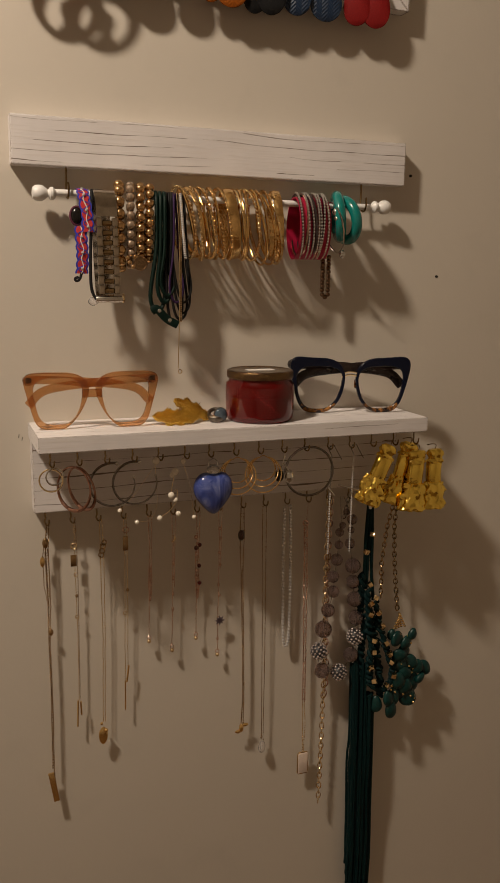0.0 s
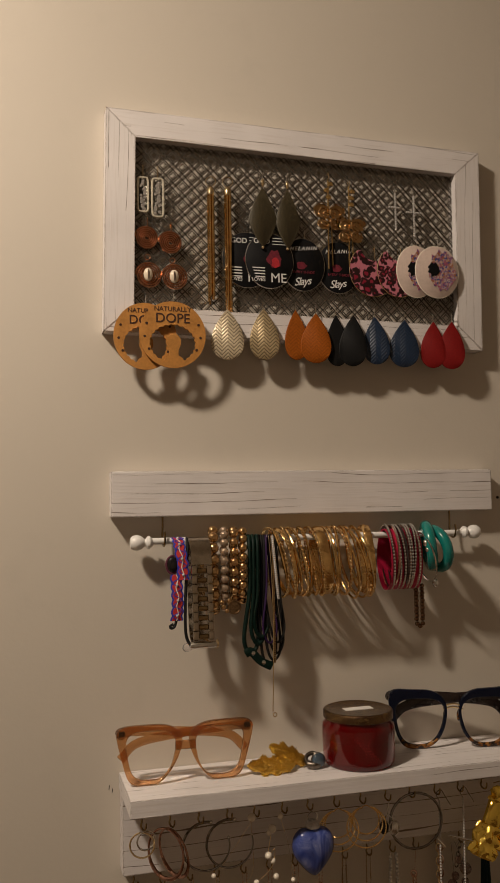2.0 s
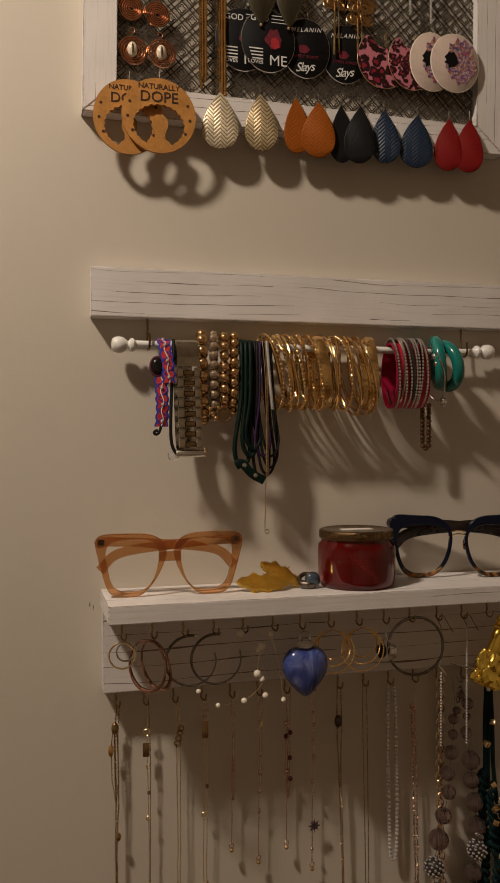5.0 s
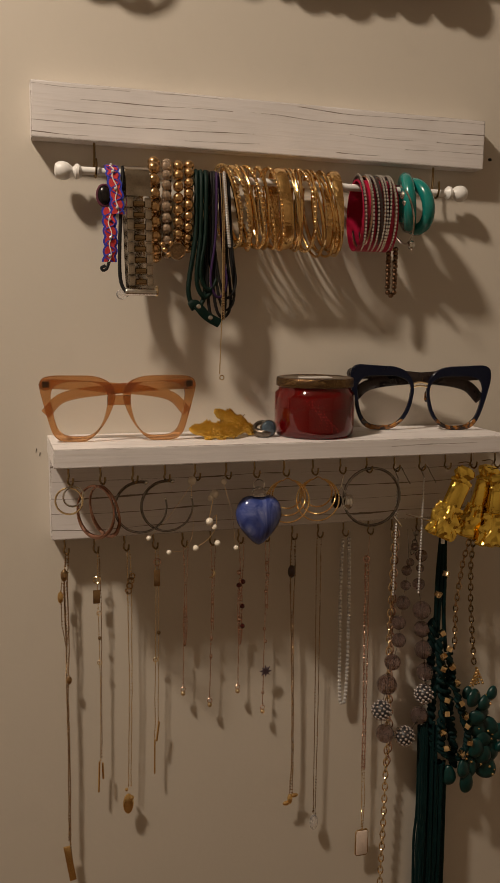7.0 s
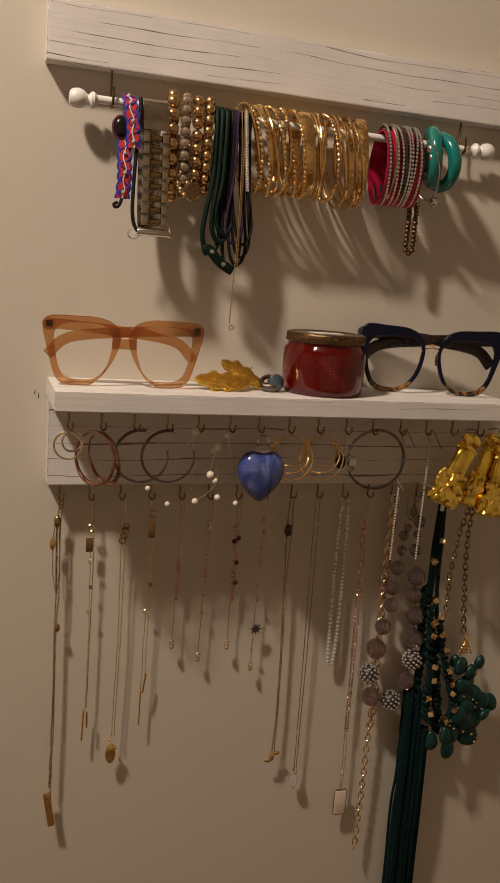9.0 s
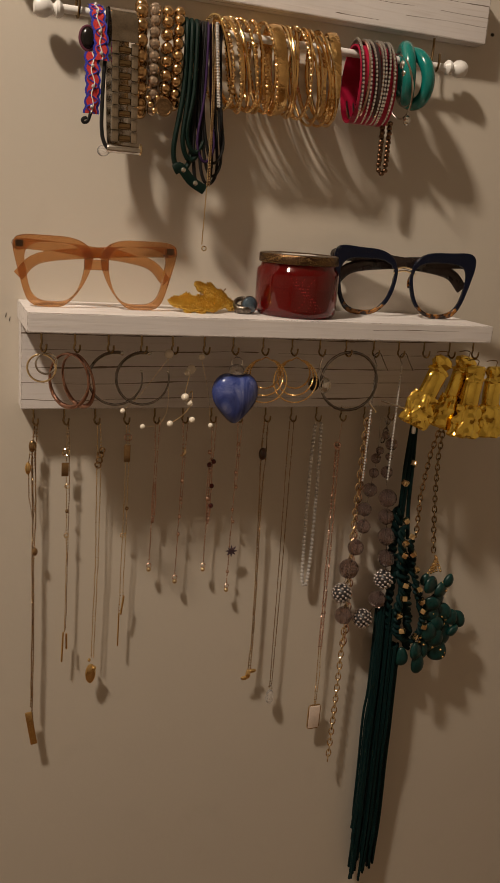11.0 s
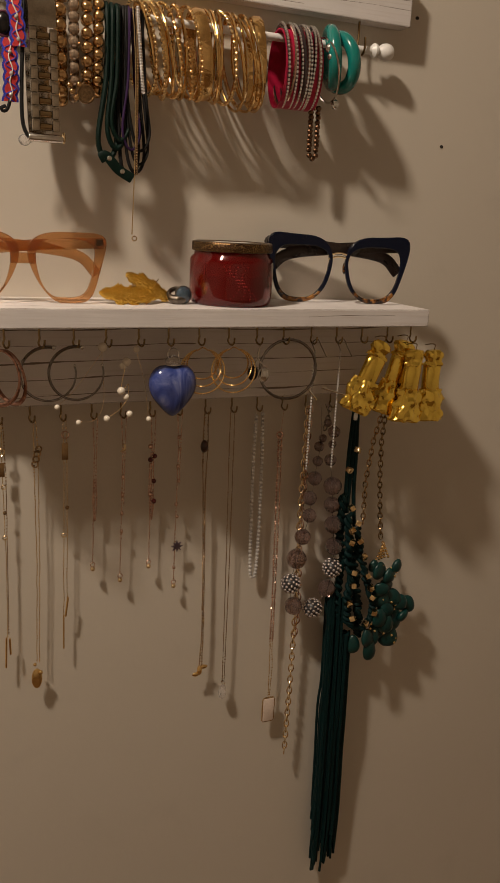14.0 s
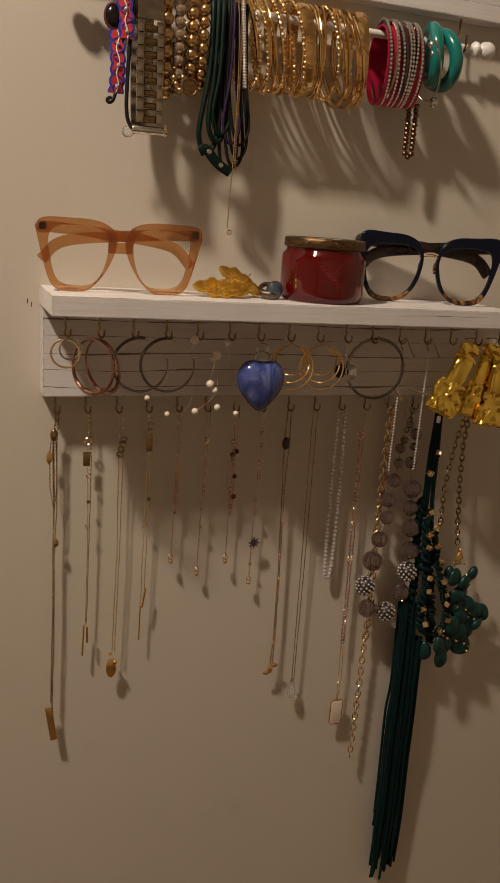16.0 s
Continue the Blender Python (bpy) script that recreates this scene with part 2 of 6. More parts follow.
    def data(self, name, material, smooth=True):
        me = bpy.data.meshes.new(name)
        me.from_pydata([(x / 1000, y / 1000, z / 1000) for x, y, z in self.v], [], self.f)
        bm = bmesh.new()
        bm.from_mesh(me)
        bmesh.ops.recalc_face_normals(bm, faces=bm.faces)
        bm.to_mesh(me)
        bm.free()
        if smooth:
            me.shade_smooth()
            me.set_sharp_from_angle(angle=radians(40))
        me.materials.append(material)
        return me


def thing(name, at, label, category, group="", kind=""):
    """An Empty at the thing's base, for its parts."""
    ob = new(name)
    ob.empty_display_size = 0.01
    ob.location = Vector(at) / 1000
    return tagged(ob, label, category, group, kind)


def root_place(ob):
    p = Vector((0, 0, 0))
    while ob:
        p, ob = p + ob.location, ob.parent
    return p


def part(name, mesh, material, parent, label="", smooth=True):
    """One mesh under a thing or under a part; the mesh is laid out in the room's own millimetres."""
    me = mesh.data(name, material, smooth)
    ob = new(name, me)
    ob.parent = parent
    me.transform(Matrix.Translation(-root_place(parent)))
    return tagged(ob, label)


def whole(name, mesh, material, label, category, group="", kind="", smooth=True):
    """A thing of one mesh, with its origin at its own middle."""
    me = mesh.data(name, material, smooth)
    c = sum((v.co for v in me.vertices), Vector()) / len(me.vertices)
    me.transform(Matrix.Translation(-c))
    ob = new(name, me)
    ob.location = c
    return tagged(ob, label, category, group, kind)


def copies(name, me, places, parent):
    """Alike pieces under one parent that share a mesh."""
    base = root_place(parent)
    for p in places:
        ob = new(name, me)
        ob.parent, ob.location = parent, Vector(p) / 1000 - base


def circle(cx, cz, rx, rz=None, n=40, a0=0.0, a1=360.0):
    rz = rz or rx
    full = a1 - a0 >= 359.9
    return [(cx + rx * math.cos(radians(a0 + (a1 - a0) * i / (n if full else n - 1))), cz + rz * math.sin(radians(a0 + (a1 - a0) * i / (n if full else n - 1)))) for i in range(n)]


def hoop(c, R, yaw=0.0, tilt=0.0, a0=0.0, a1=360.0, n=48, squash=1.0):
    """Points of a ring whose axis lies along x when yaw is 0 and along y when it is 90; tilt leans it about y."""
    full = a1 - a0 >= 359.9
    m = Matrix.Translation(c) @ Matrix.Rotation(radians(tilt), 4, "Y") @ Matrix.Rotation(radians(yaw), 4, "Z")
    out = []
    for i in range(n):
        a = radians(a0 + (a1 - a0) * i / (n if full else n - 1))
        out.append(m @ Vector((0, R * squash * math.cos(a), R * math.sin(a))))
    return out


def smooth_line(pts, n=8):
    """A curve through the points."""
    P = [Vector(p) for p in pts]
    P = [P[0] * 2 - P[1]] + P + [P[-1] * 2 - P[-2]]
    out = []
    for i in range(1, len(P) - 2):
        for k in range(n):
            t = k / n
            a, b, c, d = P[i - 1 : i + 3]
            out.append(0.5 * ((2 * b) + (c - a) * t + (2 * a - 5 * b + 4 * c - d) * t * t + (3 * b - a - 3 * c + d) * t ** 3))
    return out + [P[-2]]


# ---- the room ----
def slab(name, x0, x1, y0, y1, z0, z1, material, label):
    return whole(name, Mesh().box(x0, x1, y0, y1, z0, z1), material, label, name.split("_")[0], kind="structure", smooth=False)


slab("wall_north", -1400, 1700, 0, 120, 0, 2379, WALL, "beige painted wall behind the jewellery racks")
# unseen walls, floor and ceiling, added and toned to bounce fill light
slab("wall_east", 1700, 1820, -2300, 120, 0, 2379, BOUNCE, "unseen beige side wall, added to bounce fill light")
slab("wall_west", -1520, -1400, -2300, 120, 0, 2379, BOUNCE, "unseen beige side wall, added to bounce fill light")
slab("wall_south", -1520, 1820, -2420, -2300, 0, 2379, BOUNCE, "unseen beige wall behind the viewer, added to bounce fill light")
slab("floor", -1520, 1820, -2420, 120, -100, 0, FLOOR, "unseen brown floor, added to close the room")
slab("ceiling", -1520, 1820, -2420, 120, 2380, 2500, CEIL, "unseen off-white ceiling, closes the room and bounces light")

# holes left by nails in the wall: dark discs, inner shade put into the colour
HOLEMAT = mat("nail_hole", (0.03, 0.025, 0.02), 0.9, var=0.4)
for hx, hz in ((451, 1468), (411, 1574)):
    whole("nail_hole", Mesh().plate(circle(hx, hz, 2.0, 1.5, 9), -0.5, 0.5, 0.3), HOLEMAT, "small dark nail hole in the wall", "hole", "nail holes")

# ---- the earring frame ----
frame_rack = thing("earring_frame", (187, -10, 1733), "white distressed wooden frame with metal grille, hung on the wall", "frame")


def mitred(a, b, ia, ib, y0, y1):
    """A rail between outer corners a, b and inner corners ia, ib."""
    m = Mesh()
    q = [a, b, ib, ia]
    c = (sum(p[0] for p in q) / 4, sum(p[1] for p in q) / 4)
    vs = []
    for y, s in ((y0, 0.4), (y0 + 0.4, 0.0), (y1, 0.0)):
        for x, z in q:
            vs.append((x - math.copysign(s, x - c[0]), y, z - math.copysign(s, z - c[1])))
    fs = [(0, 1, 2, 3), (8, 11, 10, 9)] + [(r * 4 + i, r * 4 + (i + 1) % 4, r * 4 + 4 + (i + 1) % 4, r * 4 + 4 + i) for r in (0, 1) for i in range(4)]
    return m.add(vs, fs)


FX0, FX1, FZ0, FZ1 = -14.2, 389.7, 1734, 1953
IX0, IX1, IZ0, IZ1 = 14.9, 360.5, 1760, 1926
FT, FB = -16.0, -0.5
part("top_rail", mitred((FX0, FZ1), (FX1, FZ1), (IX0, IZ1), (IX1, IZ1), FT, FB), WOODX, frame_rack, smooth=False)
part("bottom_rail", mitred((FX0, FZ0), (FX1, FZ0), (IX0, IZ0), (IX1, IZ0), FT, FB), WOODX2, frame_rack, smooth=False)
part("side_rail", mitred((FX0, FZ0), (FX0, FZ1), (IX0, IZ0), (IX0, IZ1), FT - 0.4, FB), WOODZ, frame_rack, smooth=False)
part("side_rail", mitred((FX1, FZ0), (FX1, FZ1), (IX1, IZ0), (IX1, IZ1), FT - 0.4, FB), WOODZ, frame_rack, smooth=False)


frame_rack.rotation_euler = (0, radians(0.8), 0)


def grille(x0, x1, z0, z1, y, cell=9.6, w=0.52):
    """A pierced sheet of crossed double bars with a clover in each diamond."""
    m = Mesh()
    th = 0.8

    def bar(p, q):
        d = (Vector(q) - Vector(p)).normalized()
        s = Vector((-d.y, d.x)) * w
        a, b = Vector(p), Vector(q)
        o = [a - s, b - s, b + s, a + s]
        m.add([(u.x, yy, u.y) for yy in (y, y + th) for u in o], [(0, 1, 2, 3), (7, 6, 5, 4), (0, 4, 5, 1), (2, 6, 7, 3)])
    W, H = x1 - x0, z1 - z0
    for sgn in (1, -1):
        k = -int(H / cell) - 2
        while k * cell < W + H:
            if k % 2:
                for off in (-2.9, 2.9):
                    c = k * cell + off
                    lo, hi = (max(0, -c), min(H, W - c)) if sgn > 0 else (max(0, c - W), min(H, c))
                    if hi - lo > 1:
                        if sgn > 0:
                            bar((x0 + c + lo, z0 + lo), (x0 + c + hi, z0 + hi))
                        else:
                            bar((x0 + c - lo, z0 + lo), (x0 + c - hi, z0 + hi))
            k += 1
    for i in range(int(W / cell) + 1):
        for j in range(int(H / cell) + 1):
            if (i + j) % 2 == 0:
                cx, cz = x0 + i * cell, z0 + j * cell
                ro, ri = [], []
                for t in range(20):
                    a = 2 * math.pi * t / 20
                    r = 3.1 + 0.7 * math.cos(4 * a)
                    ro.append((min(max(cx + (r + w) * math.cos(a), x0), x1), min(max(cz + (r + w) * math.sin(a), z0), z1)))
                    ri.append((min(max(cx + (r - w) * math.cos(a), x0), x1), min(max(cz + (r - w) * math.sin(a), z0), z1)))
                m.loop(ro, ri, y + 0.1, y + th - 0.1)
    return m


part("metal_grille", grille(IX0, IX1, IZ0, IZ1, -8.0), BRONZE, frame_rack, "dark bronze metal sheet pierced with clovers and diamonds", smooth=False)

# ---- the bracelet rack: board, hooks and rod ----
board = thing("bracelet_board", (192, -11, 1560), "white distressed wooden board screwed flat to the wall", "board")
part("plank", Mesh().box(-7.6, 394, -17, -0.5, 1561, 1604, 1.2), WOODX2, board, smooth=False)
for hx in (41.5, 346):
    part("rod_hook", Mesh().tube(smooth_line([(hx, -11, 1561), (hx, -11, 1550), (hx - 0.5, -11.6, 1541), (hx, -13, 1535), (hx, -17, 1533.3), (hx, -21.5, 1535), (hx + 0.3, -22.8, 1541), (hx, -22.4, 1547)], 5), 1.0), BRASS, board, "brass cup hook")

RODY, RODZ = -17.0, 1538.0
rod = thing("bracelet_rod", (190, RODY, RODZ), "white painted wooden dowel with turned knobs, resting in brass hooks", "rod")
part("dowel", Mesh().lathe((0, RODY, RODZ), [(3.1, 27), (3.1, 360)], "x", 16), WHITE, rod)
KNOB = [(2.0, 0), (5.0, 0.6), (6.7, 3), (7.3, 6.5), (6.6, 10), (4.6, 12.6), (3.4, 14), (4.0, 15.2), (5.8, 16.4), (6.0, 18.5), (4.6, 20.2), (3.3, 21.5)]
part("knob", Mesh().lathe((9.5, RODY, RODZ - 1), KNOB, "x", 24), WHITE, rod)
part("knob", Mesh().lathe((377, RODY, RODZ + 0.5), [(r, -h) for r, h in KNOB], "x", 24), WHITE, rod)

# ---- the shelf ----
shelf = thing("hook_shelf", (199, -40, 1237), "white distressed wooden shelf with hook board below, fixed to the wall", "shelf")
part("shelf_board", Mesh().box(0, 398, -82, -0.5, 1309, 1324, 1.0), WOODX, shelf, smooth=False)
part("back_board", Mesh().box(1, 397, -22, -0.6, 1238, 1308.8, 1.0), WOODB, shelf, smooth=False)


def cup_hook(x, y, z):
    pts = smooth_line([(x, y, z), (x, y, z - 7), (x + 0.3, y, z - 10), (x - 0.6, y - 0.2, z - 13.5), (x + 0.6, y - 1.5, z - 16.2), (x + 2.0, y - 3.6, z - 16.4), (x + 3.0, y - 4.8, z - 14), (x + 3.2, y - 5.0, z - 10.5)], 5)
    return Mesh().tube(pts, 0.85, n=6).lathe((x, y, z), [(2.0, -1.2), (2.0, 0.2)], "z", 10)


HOOKX = [12 + 25.55 * k for k in range(16)]
for k, hx in enumerate(HOOKX):
    part("cup_hook", cup_hook(hx + random.uniform(-0.8, 0.8), -60, 1309), BRASS, shelf, "small brass cup hook")
    part("cup_hook", cup_hook(hx * 1.008 + random.uniform(-0.8, 0.8), -7.5, 1238.5), BRASS, shelf, "small brass cup hook")

BANGLEGOLD = mat("warm_gold_bangle", (0.86, 0.56, 0.23), 0.12, 1.0, var=0.25, bump=0.55, bscale=420)
BANGLEPALE = mat("pale_gold_bangle", (0.88, 0.64, 0.33), 0.13, 1.0, var=0.25, bump=0.55, bscale=420)

# ---- things on the shelf ----
TOP = 1324.0
AMBER = mat("amber_acetate", (0.69, 0.37, 0.16), 0.03, var=0.08, scale=40, trans=0.96, coat=0.2, ior=1.38)
LENS = mat("clear_lens", (0.97, 0.96, 0.95), 0.03, var=0.01, trans=1.0, ior=1.02)


def rim_outline(cx, cz, a, b, n=3.2, flare=0.12, lift=0.0, side=1, n_in=None, flare_in=None, a_in=None, count=64):
    """A lens outline: squarish, wider at the top; lift raises the outer top corner; the side by the nose may be rounder."""
    out = []
    for i in range(count):
        t = 2 * math.pi * i / count
        c, s = math.cos(t), math.sin(t)
        nose = side * c < 0 and n_in
        p, f = (n_in, flare_in) if nose else (n, flare)
        x = (a_in if nose and a_in else a) * math.copysign(abs(c) ** (2 / p), c)
        z = b * math.copysign(abs(s) ** (2 / p), s)
        x *= 1 + f * z / b
        z += lift * max(0.0, side * x / a) ** 2 * max(0.0, z / b)
        out.append((cx + x, cz + z))
    return out


def glasses(name, label, width, height, outer_fit, lens_fit, gap, materials, lift, temple_h, dark):
    """Spectacles standing on their rims at the origin, facing -y, with folded temples behind."""
    frame_m, low_m, temple_m, bridge_m = materials
    g = thing(name, (0, 0, 0), label, "glasses")
    cz = height * 0.50
    oa, off, flare, square, nose_flare, nose_n, nose_a, lens_nose = outer_fit
    lens_a, lens_b, lens_off, lens_dz, lens_flare, round_lens = lens_fit
    for side in (-1, 1):
        outer = [(side * max(0.8, side * x), z) for x, z in rim_outline(side * off, cz, oa, height / 2, square, flare, lift, side, nose_n, nose_flare, nose_a)]
        inner = rim_outline(side * lens_off, cz + lens_dz, lens_a, lens_b, round_lens, lens_flare, lift * 0.4, side, 2.7, lens_flare + 0.06, lens_nose)
        m = Mesh().loop(outer, inner, -2.2, 2.2)
        ob = part("rim", m, frame_m, g)
        if low_m:
            ob.data.materials.append(low_m)
            for p in ob.data.polygons:
                if p.center.z < (cz - height * 0.34) / 1000:
                    p.material_index = 1
        mod = ob.modifiers.new("round", "BEVEL")
        mod.width, mod.segments, mod.limit_method, mod.angle_limit = 0.0009, 2, "ANGLE", radians(50)
        part("lens", Mesh().plate(rim_outline(side * lens_off, cz + lens_dz, lens_a + 0.4, lens_b + 0.4, round_lens, lens_flare, lift * 0.4, side, 2.7, lens_flare + 0.06, lens_nose), -0.4, 0.4), LENS, g, "clear lens").visible_shadow = False
        hx, hz = side * (width / 2 - 8.5), height - 8.0
        tip = -side * (width / 2 - 8)
        back = 5.5 if side > 0 else 10.0
        pts = smooth_line([(hx, 3, hz), (hx - side * 0.5, back, hz), (hx - side * 20, back + 1.5, hz - 1), (0, back + 3, hz - 4), (tip * 0.72, back + 3.5, hz - 10), (tip, back + 4, hz - 24)], 6)
        tm = Mesh().tube(pts, temple_h / 2, n=10)
        tm.v = [(x, y, z) for x, y, z in tm.v]
        k = 10
        for i, c in enumerate(pts):
            for j in range(k):
                x, y, z = tm.v[i * k + j]
                tm.v[i * k + j] = (x, c.y + (y - c.y) * 0.32, z)
        part("temple", tm, temple_m, g)
        part("hinge_rivet", Mesh().box(hx - 2.6, hx + 2.6, 1.0, 2.9, hz - 1.5, hz + 3.5, 0.5), dark, g, "small dark metal rivet")
        if not low_m:
            continue
        pad = Mesh().ball((side * (gap / 2 - 1.0), 4.0, cz + 1), 3.4, 8, 6, (0.5, 1.0, 1.6))
        part("nose_pad", pad, low_m, g)
    if bridge_m is frame_m:
        part("bridge", Mesh().box(-gap / 2 - 3, gap / 2 + 3, -2.1, 2.1, cz + 2.5, cz + 10.5, 1.8), bridge_m, g)
    else:
        for dz in (0, 3.2):
            part("bridge", Mesh().tube(smooth_line([(-gap / 2 - 2, -1, cz + 9 + dz), (0, -1.2, cz + 11.5 + dz), (gap / 2 + 2, -1, cz + 9 + dz)], 6), 0.9), bridge_m, g, "thin gold metal bridge")
    return g


RIVET = mat("dark_rivet", (0.05, 0.03, 0.03), 0.3, 0.8)
og = glasses("eyeglasses", "translucent amber plastic eyeglasses, folded, standing on the shelf", 131, 53.0, (28.5, 29.5, 0.24, 5.5, 0.42, 2.3, 24.0, 19.5), (22.3, 21.6, 29.6, -0.8, 0.17, 3.8), 13, (AMBER, None, AMBER, AMBER), 0.5, 8.5, RIVET)
og.matrix_basis = pose(0.0545, -0.046, TOP / 1000 + 0.0003, 3, 0.0, -2)
NAVY = mat("navy_acetate", (0.003, 0.005, 0.016), 0.2, var=0.2)
NAVY.node_tree.nodes["Principled BSDF"].inputs["Specular IOR Level"].default_value = 0.3


def tortoise(name):
    m, nt, b = shader(name)
    v = coords(nt)
    n = node(nt, "ShaderNodeTexVoronoi", Scale=190.0)
    w = node(nt, "ShaderNodeTexNoise", Scale=240.0, Detail=3.0)
    nt.links.new(v, w.inputs["Vector"])
    nt.links.new(mixed(nt, 0.03, v, w.outputs["Color"]), n.inputs["Vector"])
    nt.links.new(ramp(nt, w.outputs["Fac"], [(0.46, (0.015, 0.006, 0.003)), (0.56, (0.30, 0.11, 0.02)), (0.70, (0.50, 0.23, 0.05))]), b.inputs["Base Color"])
    b.inputs["Roughness"].default_value = 0.15
    b.inputs["Transmission Weight"].default_value = 0.25
    return m


TORT = tortoise("tortoiseshell_acetate")
BROWNT = mat("dark_brown_temple", (0.02, 0.012, 0.01), 0.25, var=0.4, scale=80)
bg = glasses("eyeglasses", "navy cat-eye eyeglasses with tortoiseshell lower rims, folded on the shelf", 138, 58.5, (27.5, 34.0, 0.28, 4.0, 0.16, 2.4, None, None), (23.3, 22.8, 33.4, -2.6, 0.18, 3.0), 16, (NAVY, TORT, BROWNT, PALEGOLD), 4.0, 10.5, RIVET)
bg.matrix_basis = pose(0.331, -0.031, TOP / 1000 + 0.0003, 3, 0.0, -13)

# candle jar
JX, JY = 223.8, -43.0
REDGLASS = mat("red_glass", (0.34, 0.003, 0.005), 0.05, var=0.1, scale=30, trans=0.8, coat=0.3)
WAX = mat("red_wax", (0.22, 0.003, 0.004), 0.4, var=0.25, scale=25)


def lid_tin(name):
    m, nt, b = shader(name)
    v = coords(nt)
    n = node(nt, "ShaderNodeTexVoronoi", Scale=950.0)
    nt.links.new(v, n.inputs["Vector"])
    nt.links.new(ramp(nt, n.outputs["Distance"], [(0.50, (0.04, 0.016, 0.012)), (0.72, (0.40, 0.25, 0.10))]), b.inputs["Base Color"])
    b.inputs["Metallic"].default_value, b.inputs["Roughness"].default_value = 0.9, 0.28
    bumped(nt, b, n.outputs["Distance"], 0.4, 0.0005)
    return m


JS = Matrix.Translation((JX, JY, TOP)) @ Matrix.Diagonal((0.94, 0.94, 0.97, 1)) @ Matrix.Translation((-JX, -JY, -TOP))
jar = thing("candle_jar", (JX, JY, TOP), "red embossed glass candle jar with patterned metal lid on the shelf", "candle")
part("glass_jar", Mesh().lathe((JX, JY, TOP), [(30, 0.2), (34, 0.6), (36, 3), (36.6, 8), (36.8, 34), (36.2, 38.5), (33.5, 41), (33.0, 44), (30.5, 44), (30.8, 40), (33.6, 36.5), (34.0, 8), (33.0, 5), (0.5, 4.5)], "z", 56).turned(JS), REDGLASS, jar)
part("wax", Mesh().lathe((JX, JY, TOP), [(32.5, 5.0), (33.5, 8.5), (33.5, 25), (0.5, 25.5)], "z", 40).turned(JS), WAX, jar, "dark red candle wax")
part("lid", Mesh().lathe((JX, JY, TOP), [(34.6, 44), (35.4, 44.4), (35.4, 50.6), (34.8, 51.6), (33.0, 52.2), (31.5, 51.4), (0.5, 51.2)], "z", 56).turned(JS), lid_tin("patterned_tin"), jar, "gold and dark red patterned tin lid")
part("lid_label", Mesh().box(JX - 14, JX + 14, JY - 5, JY + 5, TOP + 49.7, TOP + 50.3), mat("paper_label", (0.75, 0.72, 0.68), 0.7, var=0.05), jar, "plain white paper label")
# lighter red than the glass: the relief's highlights put into the colour
RELIEF = mat("red_relief_highlight", (0.60, 0.05, 0.05), 0.08, var=0.2, coat=1.0)
for row in range(7):
    dots = []
    for k in range(11):
        a = radians(-112 + row * 4.2 + 11 * math.sin(k * 0.42 + row * 0.3))
        z = TOP + 7 + k * 2.5
        dots.append((JX + 34.5 * math.cos(a), JY + 34.5 * math.sin(a), z))
    if row % 2 == 0:
        copies("embossed_dot", Mesh().ball((0, 0, 0), 0.5, 6, 4).data("embossed_dot", RELIEF), dots, jar)

# glitter leaf earrings and ring lying on the shelf


def glitter_leaf(length, width):
    m = Mesh()
    n, rows = 46, 18
    vs, fs = [], []
    for i in range(n + 1):
        u = i / n
        w = width / 2 * math.sin(math.pi * u) ** 0.7 * (1 + 0.22 * math.sin(u * 23))
        for j in range(rows + 1):
            q = j / rows * 2 - 1
            vs.append(((u - 0.5) * length, q * w, 3.2 * (1 - q * q) * math.sin(math.pi * u) + random.uniform(-0.75, 0.75)))
    for i in range(n):
        for j in range(rows):
            a = i * (rows + 1) + j
            fs.append((a, a + 1, a + rows + 2, a + rows + 1))
    k = len(vs)
    top = list(vs)
    vs += [(x, y, z - 1.4) for x, y, z in vs]
    fs += [tuple(i + k for i in f)[::-1] for f in fs]
    m.add(vs, fs)
    for x, y, z in top:
        if random.random() < 0.62:
            m.ball((x + random.uniform(-0.5, 0.5), y + random.uniform(-0.5, 0.5), z + 0.3), random.uniform(0.6, 1.0), 5, 4)
    return m


for m4, lab in ((pose(0.134, -0.049, TOP / 1000 + 0.0068, 42, 4, -6), "flat"), (pose(0.154, -0.040, TOP / 1000 + 0.0125, 45, 27, 6), "leaning")):
    e = thing("leaf_earring", (0, 0, 0), "gold glitter leaf earring lying %s on the shelf" % lab, "earring", "glitter earrings")
    part("leaf", glitter_leaf(43, 19), GLITTER, e, smooth=False)
    part("post", Mesh().tube([(3, 2, 2), (3, 4, 9)], 0.4), BRASS, e)
    e.matrix_basis = m4
DARKRING = mat("antique_silver_ring", (0.20, 0.17, 0.14), 0.3, 1.0, var=0.5, scale=500, bump=0.6, bscale=800)
finger_ring = thing("finger_ring", (178, -46, TOP), "antique silver ring with a blue-grey stone, on the shelf", "ring")
part("band", Mesh().tube(hoop((176.5, -44.5, TOP + 4.4), 6.6, 35, 78), [2.0 + 2.2 * max(0, -math.cos(2 * math.pi * i / 48)) ** 0.7 for i in range(48)], True, 10).turned(Matrix.Translation((0, 0, 3.0))), DARKRING, finger_ring)
part("stone", Mesh().ball((180, -50.5, TOP + 7.6), 6.8, 14, 8, (0.95, 0.5, 1.0)), mat("blue_grey_stone", (0.05, 0.075, 0.10), 0.1, var=0.5, scale=200, coat=0.6), finger_ring)
part("bezel", Mesh().tube(hoop((180, -49.6, TOP + 7.6), 6.6, 80, 0, squash=0.95), 0.8, True), DARKRING, finger_ring)

# ---- bracelets on the rod ----


